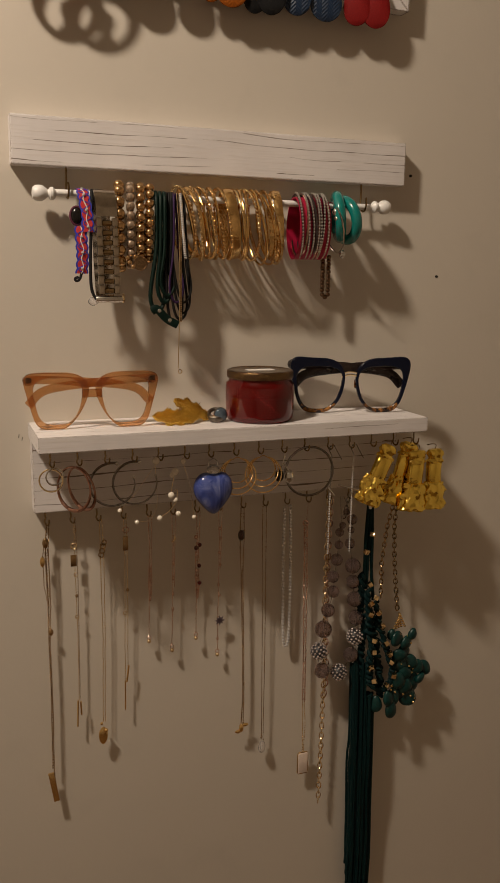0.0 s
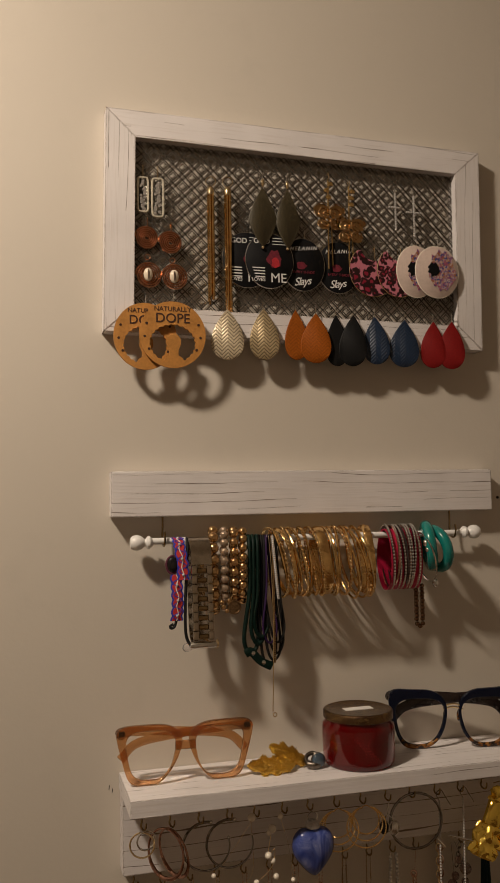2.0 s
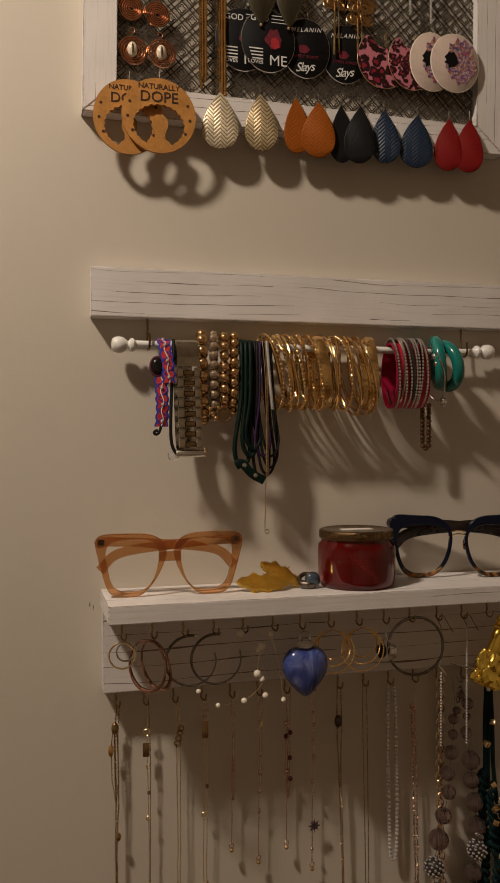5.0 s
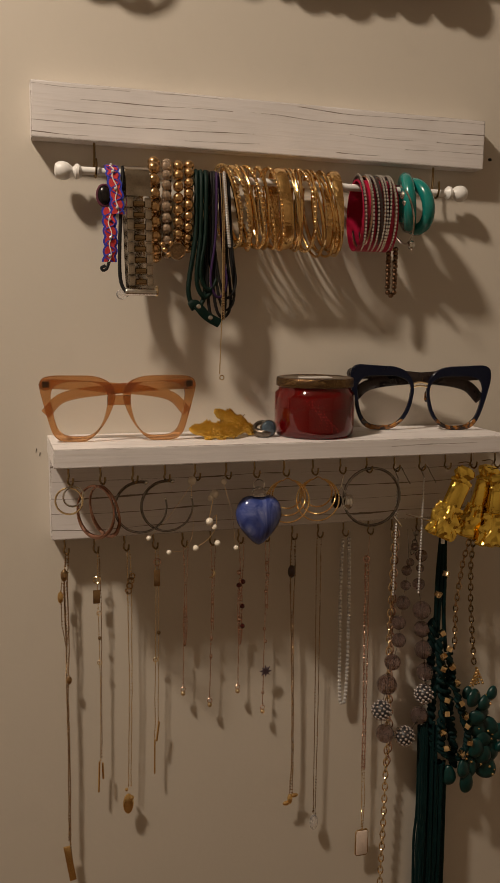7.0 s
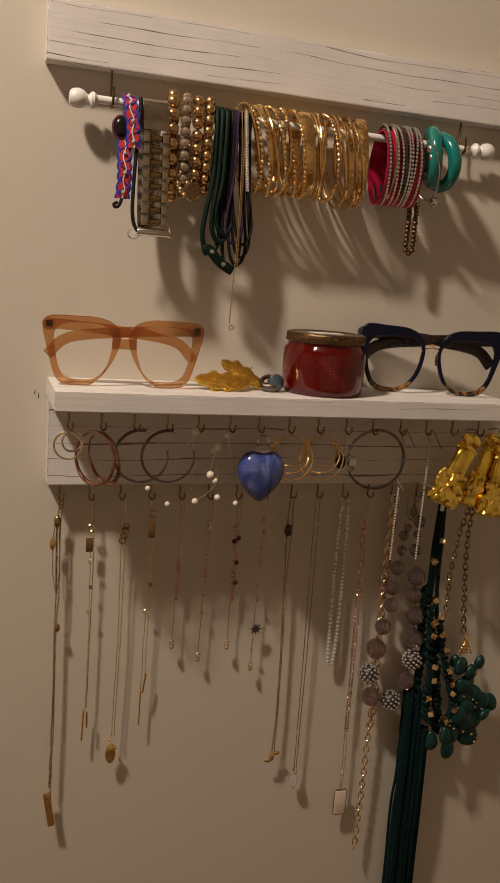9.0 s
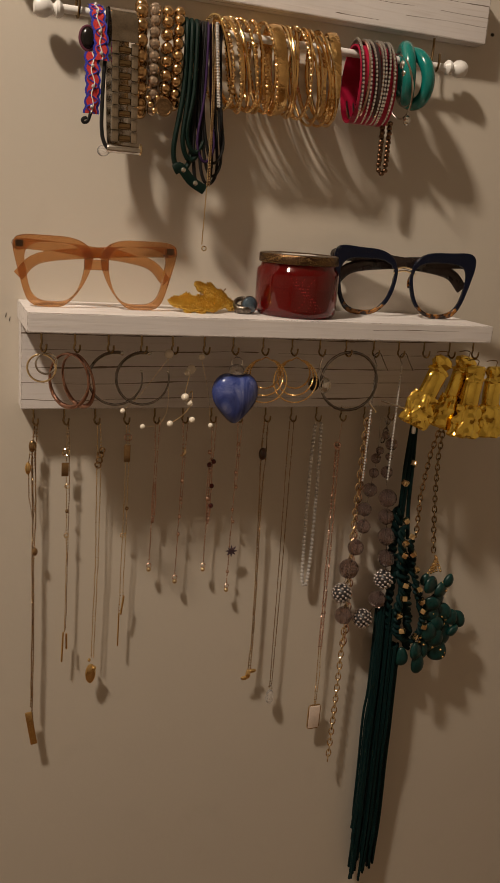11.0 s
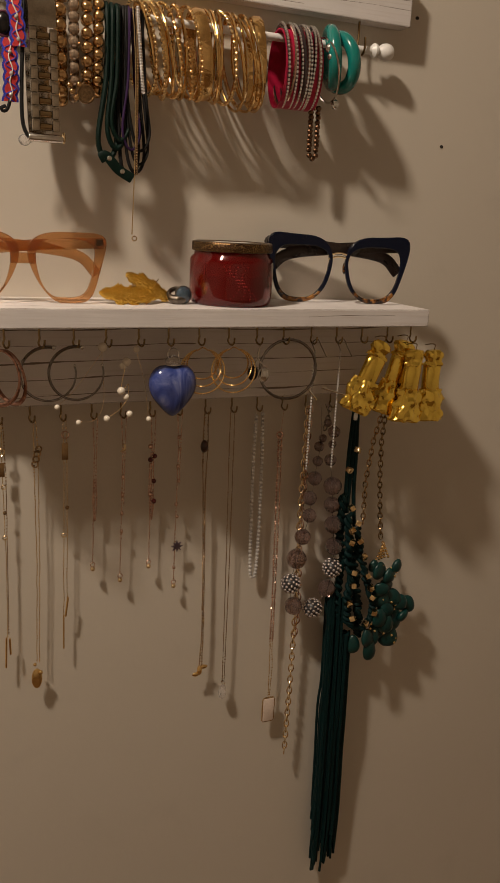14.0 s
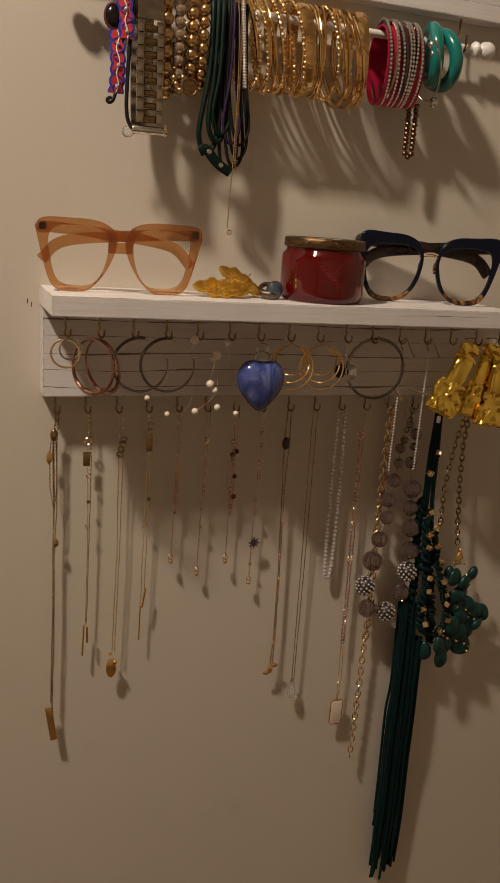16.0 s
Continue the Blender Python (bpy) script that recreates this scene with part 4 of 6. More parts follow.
PLY = mat("laser_cut_plywood", (0.48, 0.215, 0.05), 0.5, var=0.3, scale=60)
# one dark colour for the cut lettering, drilled holes and shell slits
DARKCUT = mat("dark_cut", (0.05, 0.02, 0.01), 0.8)
for cx, cz, y, rx, lab in ((24.5, 1732, -23, 30, "behind its pair"), (50, 1733.5, -28, 32, "in front")):
    e = thing("wooden_hoop_earring", (cx, y, cz + 32), "laser-cut plywood hoop earring with lettering, hanging %s" % lab, "earring", "wooden earrings")
    n = 72
    outer = circle(cx, cz, rx, 32, n)
    inner = [(cx + (22.0 + 0.7 * math.sin(i * 2.1)) * rx / 32 * math.cos(2 * math.pi * i / n), cz - 8.5 + (18.0 + 0.7 * math.sin(i * 2.1)) * math.sin(2 * math.pi * i / n)) for i in range(n)]
    part("wood_ring", Mesh().loop(outer, inner, y, y + 2.6), PLY, e, smooth=False)
    k = rx / 32
    bust = [(-11, -27), (-8, -22), (-4.5, -20), (-4.5, -15), (-7, -9), (-6.5, -3), (-3, 0.5), (3, 0.5), (6.5, -3), (7, -9), (4.5, -15), (4.5, -20), (8, -22), (11, -27)]
    part("cut_out_shape", Mesh().plate([(cx + 1 + px * k, cz + pz) for px, pz in bust], y + 0.2, y + 2.4, 0.2), PLY, e, "plain plywood cut-out shape", smooth=False)
    text("NATURALLY", 6.4 * k, cx, y - 0.25, cz + 22.5, DARKCUT, e, 0.10)
    text("DOPE", 13.0 * k, cx, y - 0.25, cz + 11.5, DARKCUT, e, 0.25)
    # each hole is a dark disc, its inner shade put into the colour
    copies("drilled_hole", Mesh().lathe((0, 0, 0), [(1.3, -0.25), (1.3, 0.4)], "y", 10).data("drilled_hole", DARKCUT), [(cx + 27 * k * math.cos(radians(a)), y, cz + 27 * math.sin(radians(a))) for a in (158, 185, 212, 22, -5, -32)], e)
    part("ear_wire", ear_wire(cx + 1, y + 1.2, cz + 30, 12, -3.0), SILVER, e)

# crystal bar earrings
BARGOLD = mat("bright_gold_frame", (0.95, 0.88, 0.72), 0.28, 0.6, var=0.1)
CHIP = mat("grey_clear_chip", (0.46, 0.42, 0.38), 0.12, var=0.5, scale=300, trans=0.5, coat=0.5)
for x0, x1, z0, z1 in ((20, 30, 1857, 1891), (34, 45, 1853, 1891)):
    e = thing("crystal_bar_earring", ((x0 + x1) / 2, -11, z1), "gold rectangle earring filled with clear crystals", "earring", "crystal bar earrings")
    rim = []
    for i in range(40):
        c, q = math.cos(2 * math.pi * i / 40), math.sin(2 * math.pi * i / 40)
        rim.append(((x0 + x1) / 2 + (x1 - x0) / 2 * math.copysign(abs(c) ** 0.35, c), -11, (z0 + z1) / 2 + (z1 - z0) / 2 * math.copysign(abs(q) ** 0.25, q)))
    part("gold_frame", Mesh().tube(rim, 1.1, True, 6), BARGOLD, e)
    st = Mesh().ball((0, 0, 0), 1.9, 6, 4, (1.0, 0.5, 1)).data("crystal_chip", CHIP, False)
    copies("crystal_chip", st, [((x0 + x1) / 2 + random.uniform(-2.4, 2.4), -11, z0 + 3 + k * 1.6) for k in range(int((z1 - z0 - 5) / 1.6))], e)
    part("ear_wire", ear_wire((x0 + x1) / 2, -11, z1, 13), PALEGOLD, e)


def spiral(cx, cz, y, R, turns=5.5, r=0.95):
    pts = []
    n = int(turns * 20)
    for i in range(n + 1):
        a = 2 * math.pi * turns * i / n
        q = 1.0 + (R - 1.0) * i / n
        pts.append((cx + q * math.cos(a), y, cz + q * math.sin(a)))
    return Mesh().tube(pts, r, n=6)


SHELLM = mat("cowrie_shell", (0.72, 0.62, 0.48), 0.25, var=0.2, coat=0.4)
for (ax, az), (bx2, bz), y in (((28, 1831), (30, 1794), -11.5), ((51, 1827), (55, 1793), -13.5)):
    e = thing("copper_spiral_earring", (ax, y, az + 12), "antique copper double spiral earring with a cowrie shell", "earring", "copper earrings")
    part("upper_spiral", spiral(ax, az, y, 11.5), COPPER, e)
    part("lower_spiral", spiral(bx2, bz, y, 13.0), COPPER, e)
    sh = part("cowrie_shell", Mesh().ball((bx2 - 1, y - 3, bz), 6.6, 16, 10, (0.68, 0.5, 1.0)), SHELLM, e, "cream cowrie shell")
    # dark piece on the shell, the slit's inner shade put into its colour
    part("shell_slit", Mesh().ball((bx2 - 1, y - 5.2, bz), 5.0, 10, 6, (0.17, 0.40, 1.0)), DARKCUT, e)
    part("link_ring", Mesh().tube(hoop(((ax + bx2) / 2, y, (az + bz) / 2 - 0.5), 2.6, 90, n=16), 0.6, True, 5), COPPER, e)
    part("ear_wire", ear_wire(ax + 1, y, az + 11, 10), COPPER, e)

# gold chain tassel earrings
for x, zt, zb in ((92, 1887, 1765), (109.5, 1888, 1758)):
    e = thing("tassel_earring", (x, -13, zt), "long gold snake-chain tassel earring hooked into the grille", "earring", "tassel earrings")
    part("cap", Mesh().lathe((x, -13, zt - 9), [(3.6, 0), (3.8, 3), (3.4, 7), (1.5, 9)], "z", 16), PALEGOLD, e)
    for k in range(6):
        a = k / 6 * 2 * math.pi
        zz = zb + random.uniform(0, 10)
        m_n = int((zt - 8 - zz) / 1.3)
        part("chain_strand", Mesh().tube([(x + 2.5 * math.cos(a), -13 + 2.5 * math.sin(a), zt - 8 - i * 1.3) for i in range(m_n)], [1.0 + 0.6 * (i % 2) for i in range(m_n)], n=6), BANGLEGOLD, e, smooth=False)
    part("ear_wire", Mesh().tube(hoop((x + 0.5, -12, zt + 5.5), 5, 70, n=20), 0.5, True, 5), PALEGOLD, e)

# olive leather leaves
for x, zt, zb, x0, x1, y in ((145, 1890, 1829, 130, 159.5, -17), (171, 1890, 1829, 158, 184.5, -17)):
    e = thing("leather_leaf_earring", (x, y, zt), "olive brown pointed leather earring hooked into the grille", "earring", "olive earrings")
    h = zt - zb
    side = [(0.0, 0.0), (0.22, 0.10), (0.55, 0.25), (0.86, 0.42), (1.0, 0.53), (0.90, 0.66), (0.60, 0.82), (0.28, 0.94), (0.05, 1.0)]
    outl = [((x0 + x1) / 2 + (x1 - x0) / 2 * u, zt - h * w) for u, w in side] + [((x0 + x1) / 2 - (x1 - x0) / 2 * u, zt - h * w) for u, w in side[-1:0:-1]]
    part("leather_leaf", Mesh().plate(outl, y - 0.8, y + 0.8, 0.4), OLIVE, e)
    part("bead", Mesh().ball((x - 1, y - 0.5, zb - 1.5), 1.8, 8, 6), PALEGOLD, e)
    part("wire_bead", Mesh().lathe((x, y, zt), [(0.6, 0), (1.8, 2), (1.8, 6), (0.6, 8)], "z", 10), PALEGOLD, e)
    part("ear_wire", ear_wire(x, y, zt + 6, 11), SILVER, e)

# printed round earrings
INK = mat("black_print", (0.004, 0.004, 0.005), 0.6, var=0.3)
INK.node_tree.nodes["Principled BSDF"].inputs["Specular IOR Level"].default_value = 0.25
PRINT = mat("white_print", (0.70, 0.68, 0.66), 0.6, var=0.05)
REDPRINT = mat("red_print", (0.42, 0.02, 0.03), 0.6, var=0.4, scale=400)
MAROON = mat("maroon_print", (0.15, 0.012, 0.025), 0.6, var=0.5, scale=300)


def disc_earring(cx, cz, y, rx, rz, face, label, group, edge_m=None):
    e = thing("round_earring", (cx, y, cz + rz), label, "earring", group)
    part("disc", Mesh().plate(circle(cx, cz, rx, rz, 48), y, y + 1.6, 0.3), face, e)
    part("edge", Mesh().tube([(px, y + 0.8, pz) for px, pz in circle(cx, cz, rx, rz, 48)], 0.7, True, 6), edge_m or SILVER, e)
    part("ear_wire", ear_wire(cx + 2, y + 0.8, cz + rz - 0.5, 10), SILVER, e)
    return e


for cx, y in ((128.5, -13), (151.5, -16)):
    e = disc_earring(cx, 1815, y, 25, 28, INK, "black round earring printed with white and red lettering", "printed earrings")
    text("GOD", 7.5, cx - 8, y - 0.2, 1832, PRINT, e, 0.15)
    for k, (w, zz) in enumerate(((13, 1838), (15, 1835), (15, 1832))):
        part("print_bar", Mesh().box(cx + 3, cx + 3 + w, y - 0.3, y + 0.2, zz - 0.3, zz + 0.3), PRINT, e, smooth=False)
    for k in range(4):
        part("print_bar", Mesh().box(cx - 18 + k, cx - 5, y - 0.3, y + 0.2, 1806.6 - k * 3.0, 1807.7 - k * 3.0), PRINT, e, smooth=False)
    text("LOVES", 5.0, cx - 12, y - 0.2, 1793.6, PRINT, e, 0.1)
    text("ME", 13.5, cx + 9, y - 0.5, 1793.0, PRINT, e)
    part("printed_shape", Mesh().plate([(cx + 5 + (7.5 + 1.5 * math.sin(5 * i)) * math.cos(i * 0.393), 1817 + (9 + 1.5 * math.cos(4 * i)) * math.sin(i * 0.393)) for i in range(16)], y - 0.25, y + 0.2), MAROON, e, "plain maroon printed shape", smooth=False)
    part("printed_shape", Mesh().plate([(cx + 6 + (4 + 1.3 * math.sin(3 * i)) * math.cos(i * 0.524), 1813 + 5.5 * math.sin(i * 0.524)) for i in range(12)], y - 0.45, y + 0.1), REDPRINT, e, "plain red printed shape", smooth=False)
for cx, y, rx in ((188.5, -12.5, 23), (228, -10.2, 23)):
    e = disc_earring(cx, 1814, y, rx, 27, INK, "black round earring printed with white and dark red lettering", "printed earrings")
    k = rx / 25
    text("MELANIN", 6.2 * k, cx, y - 0.2, 1829, PRINT, e, 0.06, -4, 1.3, shear=0.35)
    part("printed_shape", Mesh().plate([(cx - 2 + (6 + 1.5 * math.sin(5 * i)) * math.cos(i * 0.5236), 1813 + 4 * math.sin(i * 0.5236)) for i in range(12)], y - 0.25, y + 0.2), MAROON, e, "plain maroon printed shape", smooth=False)
    text("EVERY SHADE", 4.2 * k, cx, y - 0.2, 1805, MAROON, e, 0.06)
    text("Slays", 12.5 * k, cx - 1, y - 0.2, 1793, PRINT, e, 0.12, -8, 0.85, shear=0.4)


def leopard(name, scale):
    m, nt, b = shader(name)
    v = coords(nt)
    n = node(nt, "ShaderNodeTexVoronoi", Scale=scale, Randomness=0.8)
    w = node(nt, "ShaderNodeTexNoise", Scale=160.0, Detail=2.0)
    nt.links.new(v, w.inputs["Vector"])
    nt.links.new(mixed(nt, 0.008, v, w.outputs["Color"]), n.inputs["Vector"])
    nt.links.new(ramp(nt, n.outputs["Distance"], [(0.22, (0.24, 0.014, 0.035)), (0.30, (0.02, 0.005, 0.006)), (0.53, (0.02, 0.005, 0.006)), (0.60, (0.52, 0.17, 0.22))]), b.inputs["Base Color"])
    b.inputs["Roughness"].default_value = 0.35
    return m


LEO = leopard("pink_leopard_print", 112.0)
LEOSMALL = leopard("small_leopard_print", 165.0)
for cx, y, rx in ((265, -13.5, 26), (293, -16.5, 24)):
    e = thing("round_earring", (cx, y, 1830), "pink leopard print crescent earring with a gold edge", "earring", "leopard earrings")
    o = [(cx + rx * math.cos(radians(a)), 1812 + 27 * math.sin(radians(a))) for a in range(130, 411, 7)]
    bite = [(cx + 3 + 16 * math.cos(radians(a)), 1835 + 12.5 * math.sin(radians(a))) for a in range(-10, -171, -16)]
    part("disc", Mesh().plate(o + bite, y, y + 1.6), LEO if cx < 270 else LEOSMALL, e, smooth=False)
    part("edge", Mesh().tube([(px, y + 0.8, pz) for px, pz in o], 0.6, n=6), PALEGOLD, e)
    part("ear_wire", ear_wire(cx + 3, y + 1, 1823, 16), PALEGOLD, e)


def floral(name):
    m, nt, b = shader(name)
    v = coords(nt)
    n = node(nt, "ShaderNodeTexVoronoi", Scale=620.0)
    nt.links.new(v, n.inputs["Vector"])
    hue = ramp(nt, n.outputs["Color"], [(0.22, (0.03, 0.06, 0.22)), (0.38, (0.34, 0.07, 0.12)), (0.52, (0.30, 0.16, 0.24)), (0.66, (0.52, 0.40, 0.34)), (0.80, (0.30, 0.12, 0.04))])
    nt.links.new(hue, b.inputs["Base Color"])
    b.inputs["Roughness"].default_value = 0.4
    return m


FLOR = floral("floral_print")
CREAMP = mat("cream_pink_print", (0.58, 0.46, 0.40), 0.35, var=0.15, scale=60, coat=0.4)
for cx, y, rx in ((312, -19, 22), (335, -22, 25)):
    e = disc_earring(cx, 1812.5, y, rx, 27.5, CREAMP, "cream round earring printed with dark shape and flowers", "floral earrings", PEARL)
    k = rx / 26
    part("printed_shape", Mesh().plate([(cx + (-4.5 + (6.5 + 1.6 * math.sin(3 * i)) * math.cos(i * 0.393)) * k, 1815 + (7.5 + 1.5 * math.cos(4 * i)) * math.sin(i * 0.393)) for i in range(16)], y - 0.9, y + 0.2), INK, e, "plain black printed shape", smooth=False)
    part("printed_flower_patch", Mesh().plate([(cx + (6.5 + (16.0 + 2.4 * math.sin(5 * i)) * math.cos(i * 0.2618)) * k, 1814 + (21 + 3.4 * math.sin(3 * i)) * math.sin(i * 0.2618)) for i in range(24)], y - 0.5, y + 0.1), FLOR, e, "multicoloured printed flowers", smooth=False)

# butterfly danglers
for x, zt, zb, bzz in ((218, 1909, 1811, 1865), (241, 1903, 1815, 1853)):
    e = thing("butterfly_earring", (x, -13, zt), "gold filigree butterfly earring with hanging bars", "earring", "butterfly earrings")
    part("bar", Mesh().tube([(x - 1, -13, zt - 3), (x - 2, -13, zb)], 0.9, n=6), GOLD, e)
    part("bar", Mesh().tube([(x + 2.5, -12, bzz - 8), (x + 3, -12, zb + 4)], 0.7, n=6), GOLD, e)
    for s in (-1, 1):
        for dz, L in ((7, 17), (-7, 13)):
            wing = Mesh()
            for q in (1.0, 0.7, 0.42):
                wing.tube([(x + s * (L * q * 0.5 + L * q * 0.5 * math.cos(a)), -13 - 3 * abs(math.sin(a / 2)), bzz + dz * q + L * q * 0.45 * math.sin(a)) for a in [2 * math.pi * i / 16 for i in range(16)]], 0.42, True, 5)
            wing.plate([(x + s * (L * 0.5 + L * (0.46 + 0.1 * math.sin(5 * a)) * math.cos(a)), bzz + dz + L * 0.42 * math.sin(a)) for a in [2 * math.pi * i / 20 for i in range(20)]], -13.2, -12.8)
            tagged(part("wing", wing, SATINGOLD, e, "open gold filigree wing"), kind="stuff")
    for k in range(3):
        part("small_flower", Mesh().ball((x + random.uniform(-3, 3), -13, zt - 8 - 7 * k), 2.6, 7, 4, (1.3, 0.5, 1)), GOLD, e)
    part("ear_wire", ear_wire(x, -13, zt - 3, 8), PALEGOLD, e)

# rhinestone crosses
for x, zt, zb, za, xa, xb in ((293, 1898, 1857, 1882, 285, 301), (314.5, 1897, 1851, 1878, 305, 324)):
    e = thing("cross_earring", (x, -12, zt), "silver rhinestone cross earring hooked into the grille", "earring", "cross earrings")
    part("upright", Mesh().box(x - 1.2, x + 1.2, -12.6, -11.4, zb, zt, 0.3), SILVER, e)
    part("arm", Mesh().box(xa, xb, -12.4, -11.6, za - 1.2, za + 1.2, 0.3), SILVER, e)
    copies("rhinestone", Mesh().ball((0, 0, 0), 1.25, 6, 4).data("rhinestone", RHINE, False), [(x, -13, zb + 1.5 + k * 2.7) for k in range(int((zt - zb) / 2.7))] + [(xa + 1 + k * 2.7, -13, za) for k in range(int((xb - xa) / 2.7))], e)
    part("ear_wire", ear_wire(x, -12, zt - 0.5, 10), SILVER, e)

# the teardrops lie close to the frame
PIVOT = Vector((-0.071, -0.755, 1.533))


def hung(k, pivot):
    return Matrix.Translation(pivot) @ Matrix.Scale(k, 4) @ Matrix.Translation(-pivot)


for ob in list(scene.objects):
    if ob.name.split(".")[0] == "teardrop_earring":
        ob.matrix_basis = hung(1.008, PIVOT) @ ob.matrix_basis

# ---- earrings on the hooks under the shelf ----
HY = -62.5


def hook_x(k):
    return 12 + 25.55 * k + 1.5


for cx, cz, R, mt, yw in ((12.5, 1280, 10.5, PALEGOLD, 78), (16, 1283.5, 8.0, SILVER, 100)):
    e = whole("hoop_earring", Mesh().tube(hoop((cx, HY, cz), R, yw), 0.8, True, 7), mt, "small thin hoop earring hanging on a brass hook", "earring", "small hoops")
for cx, cz, yw, tl in ((33, 1270.5, 37, 4), (40, 1270.5, 26, -8)):
    n = 48
    whole("hoop_earring", Mesh().tube(hoop((cx, HY, cz), 20.5, yw, tl), [1.0 + 0.9 * max(0, -math.sin(2 * math.pi * i / n)) for i in range(n)], True, 8), BROWNROSE, "polished dark copper hoop earring, thicker below, on a brass hook", "earring", "copper hoops")
for cx in (69, 90.5):
    e = thing("hoop_earring", (cx, HY, 1293), "open gunmetal hoop earring hanging on a brass hook", "earring", "gunmetal hoops")
    part("hoop", Mesh().tube(hoop((cx, HY, 1272), 20.8, 84, 0, 162, 462, 52), [0.7 + 0.6 * i / 51 for i in range(52)], n=8), GUN, e)
    q = hoop((cx, HY, 1272), 20.8, 84, 0, 162, 462, 52)
    part("end_ball", Mesh().ball(q[0], 1.3, 8, 6), SILVER, e)
    part("end_ball", Mesh().ball(q[-1], 2.0, 8, 6), SILVER, e)

pearl_mesh = {r: Mesh().ball((0, 0, 0), r, 14, 9).data("pearl", PEARL) for r in (2.2, 2.7, 3.3, 3.8)}
for pts, label in (
    ([(111, 1292, 3.6), (92, 1233, 2.2), (75.5, 1246, 2.2)], "gold wire earring with small pearls, on a brass hook"),
    ([(130, 1280, 3.8), (127, 1277, 2.7), (126, 1257, 3.3), (130, 1252, 2.8), (133, 1238, 2.8), (114.5, 1235, 2.9)], "curved gold wire earring set with pearls, on a brass hook"),
    ([(138, 1290, 2.7), (149, 1233, 2.2)], "gold wire earring with two pearls, on a brass hook"),
):
    e = thing("pearl_earring", (pts[0][0], HY, pts[0][1]), label, "earring", "pearl earrings")
    for x, z, r in pts:
        rr = min(pearl_mesh, key=lambda q: abs(q - r))
        copies("pearl", pearl_mesh[rr], [(x, HY, z)], e)
    line = [(x, HY + 1.0, z) for x, z, r in pts]
    if len(line) > 3:
        part("gold_wire", Mesh().tube(smooth_line([line[0], line[2], (132, HY + 1, 1262), (131, HY + 1, 1250), (124, HY + 1, 1241), line[5]], 6), 0.4, n=5), PALEGOLD, e)
    elif len(line) == 3:
        part("gold_wire", Mesh().tube(smooth_line([(116, HY + 2, 1293), (111, HY + 2, 1288), (113, HY + 4, 1250), (106, HY + 3, 1234), line[1]], 6), 0.2, n=5), PALEGOLD, e)
        part("gold_wire", Mesh().tube(smooth_line([(111, HY + 2, 1288), (90, HY + 5, 1258), line[2]], 6), 0.18, n=5), PALEGOLD, e)
    else:
        part("gold_wire", Mesh().tube(smooth_line([(141, HY + 2, 1294), line[0], (146, HY + 3, 1262), line[1]], 6), 0.2, n=5), PALEGOLD, e)

# blue glass heart


def marbled(name):
    m, nt, b = shader(name)
    v = coords(nt)
    v = coords(nt, (1, 1, 0.3))
    n = node(nt, "ShaderNodeTexNoise", Scale=75.0, Detail=5.0, Distortion=1.6)
    nt.links.new(v, n.inputs["Vector"])
    nt.links.new(ramp(nt, n.outputs["Fac"], [(0.30, (0.014, 0.028, 0.15)), (0.46, (0.045, 0.07, 0.26)), (0.60, (0.12, 0.15, 0.36)), (0.76, (0.38, 0.40, 0.54))]), b.inputs["Base Color"])
    b.inputs["Roughness"].default_value, b.inputs["Coat Weight"].default_value = 0.14, 0.7
    return m


heart = thing("heart_ornament", (168.5, HY, 1296), "marbled blue glass heart ornament hanging on a brass hook", "ornament")
m = Mesh()
vs, fs = [], []
N, M = 40, 18
for j in range(M + 1):
    ph = math.pi * j / M
    for i in range(N):
        t = 2 * math.pi * i / N
        hx = 0.42 * 16 * math.sin(t) ** 3 + 0.58 * 15.5 * math.sin(t)
        hz = 0.42 * (13 * math.cos(t) - 5 * math.cos(2 * t) - 2 * math.cos(3 * t) - math.cos(4 * t)) + 0.58 * (15 * math.cos(t) - 2)
        s = math.sin(ph)
        vs.append((168.5 + hx * 1.28 * s ** 0.8, HY - 11.5 * math.cos(ph), 1259.5 + (hz * 1.56 + 3) * s ** 0.8 - 1.5))
for j in range(M):
    for i in range(N):
        fs.append((j * N + i, j * N + (i + 1) % N, (j + 1) * N + (i + 1) % N, (j + 1) * N + i))
m.add(vs, fs)
part("glass_heart", m, marbled("marbled_blue_glass"), heart)
part("cap", Mesh().lathe((168.5, HY, 1277), [(6.5, 0), (6.2, 4), (5.0, 6), (1.5, 7.5)], "z", 20), CRYSTAL, heart, "clear plastic cap")
part("loop", Mesh().tube(hoop((168.5, HY, 1286), 4.5, 80, n=24), 0.5, True, 5), SILVER, heart)

# beaded crescent hoops
for cx in (193.5, 221.0):
    e = thing("crescent_earring", (cx, HY, 1290), "triple beaded gold crescent hoop earring on a brass hook", "earring", "crescent earrings")
    for q, (R, dz) in enumerate(((12.5, 3.5), (15.5, 0.5), (18.5, -2.5))):
        mm = Mesh()
        pts = hoop((cx, HY - q * 0.6, 1273.5 + dz), R, 80, 0, 112 - q * 3, 428 + q * 3, 90)
        mm.tube(pts, [0.45 + 0.5 * (i % 2) for i in range(90)], n=6)
        part("beaded_arc", mm, GOLD, e)
    part("ear_wire", Mesh().tube(smooth_line([(cx - 5, HY, 1288), (cx, HY, 1290.5), (cx + 5, HY, 1288)], 5), 0.5, n=5), GOLD, e)
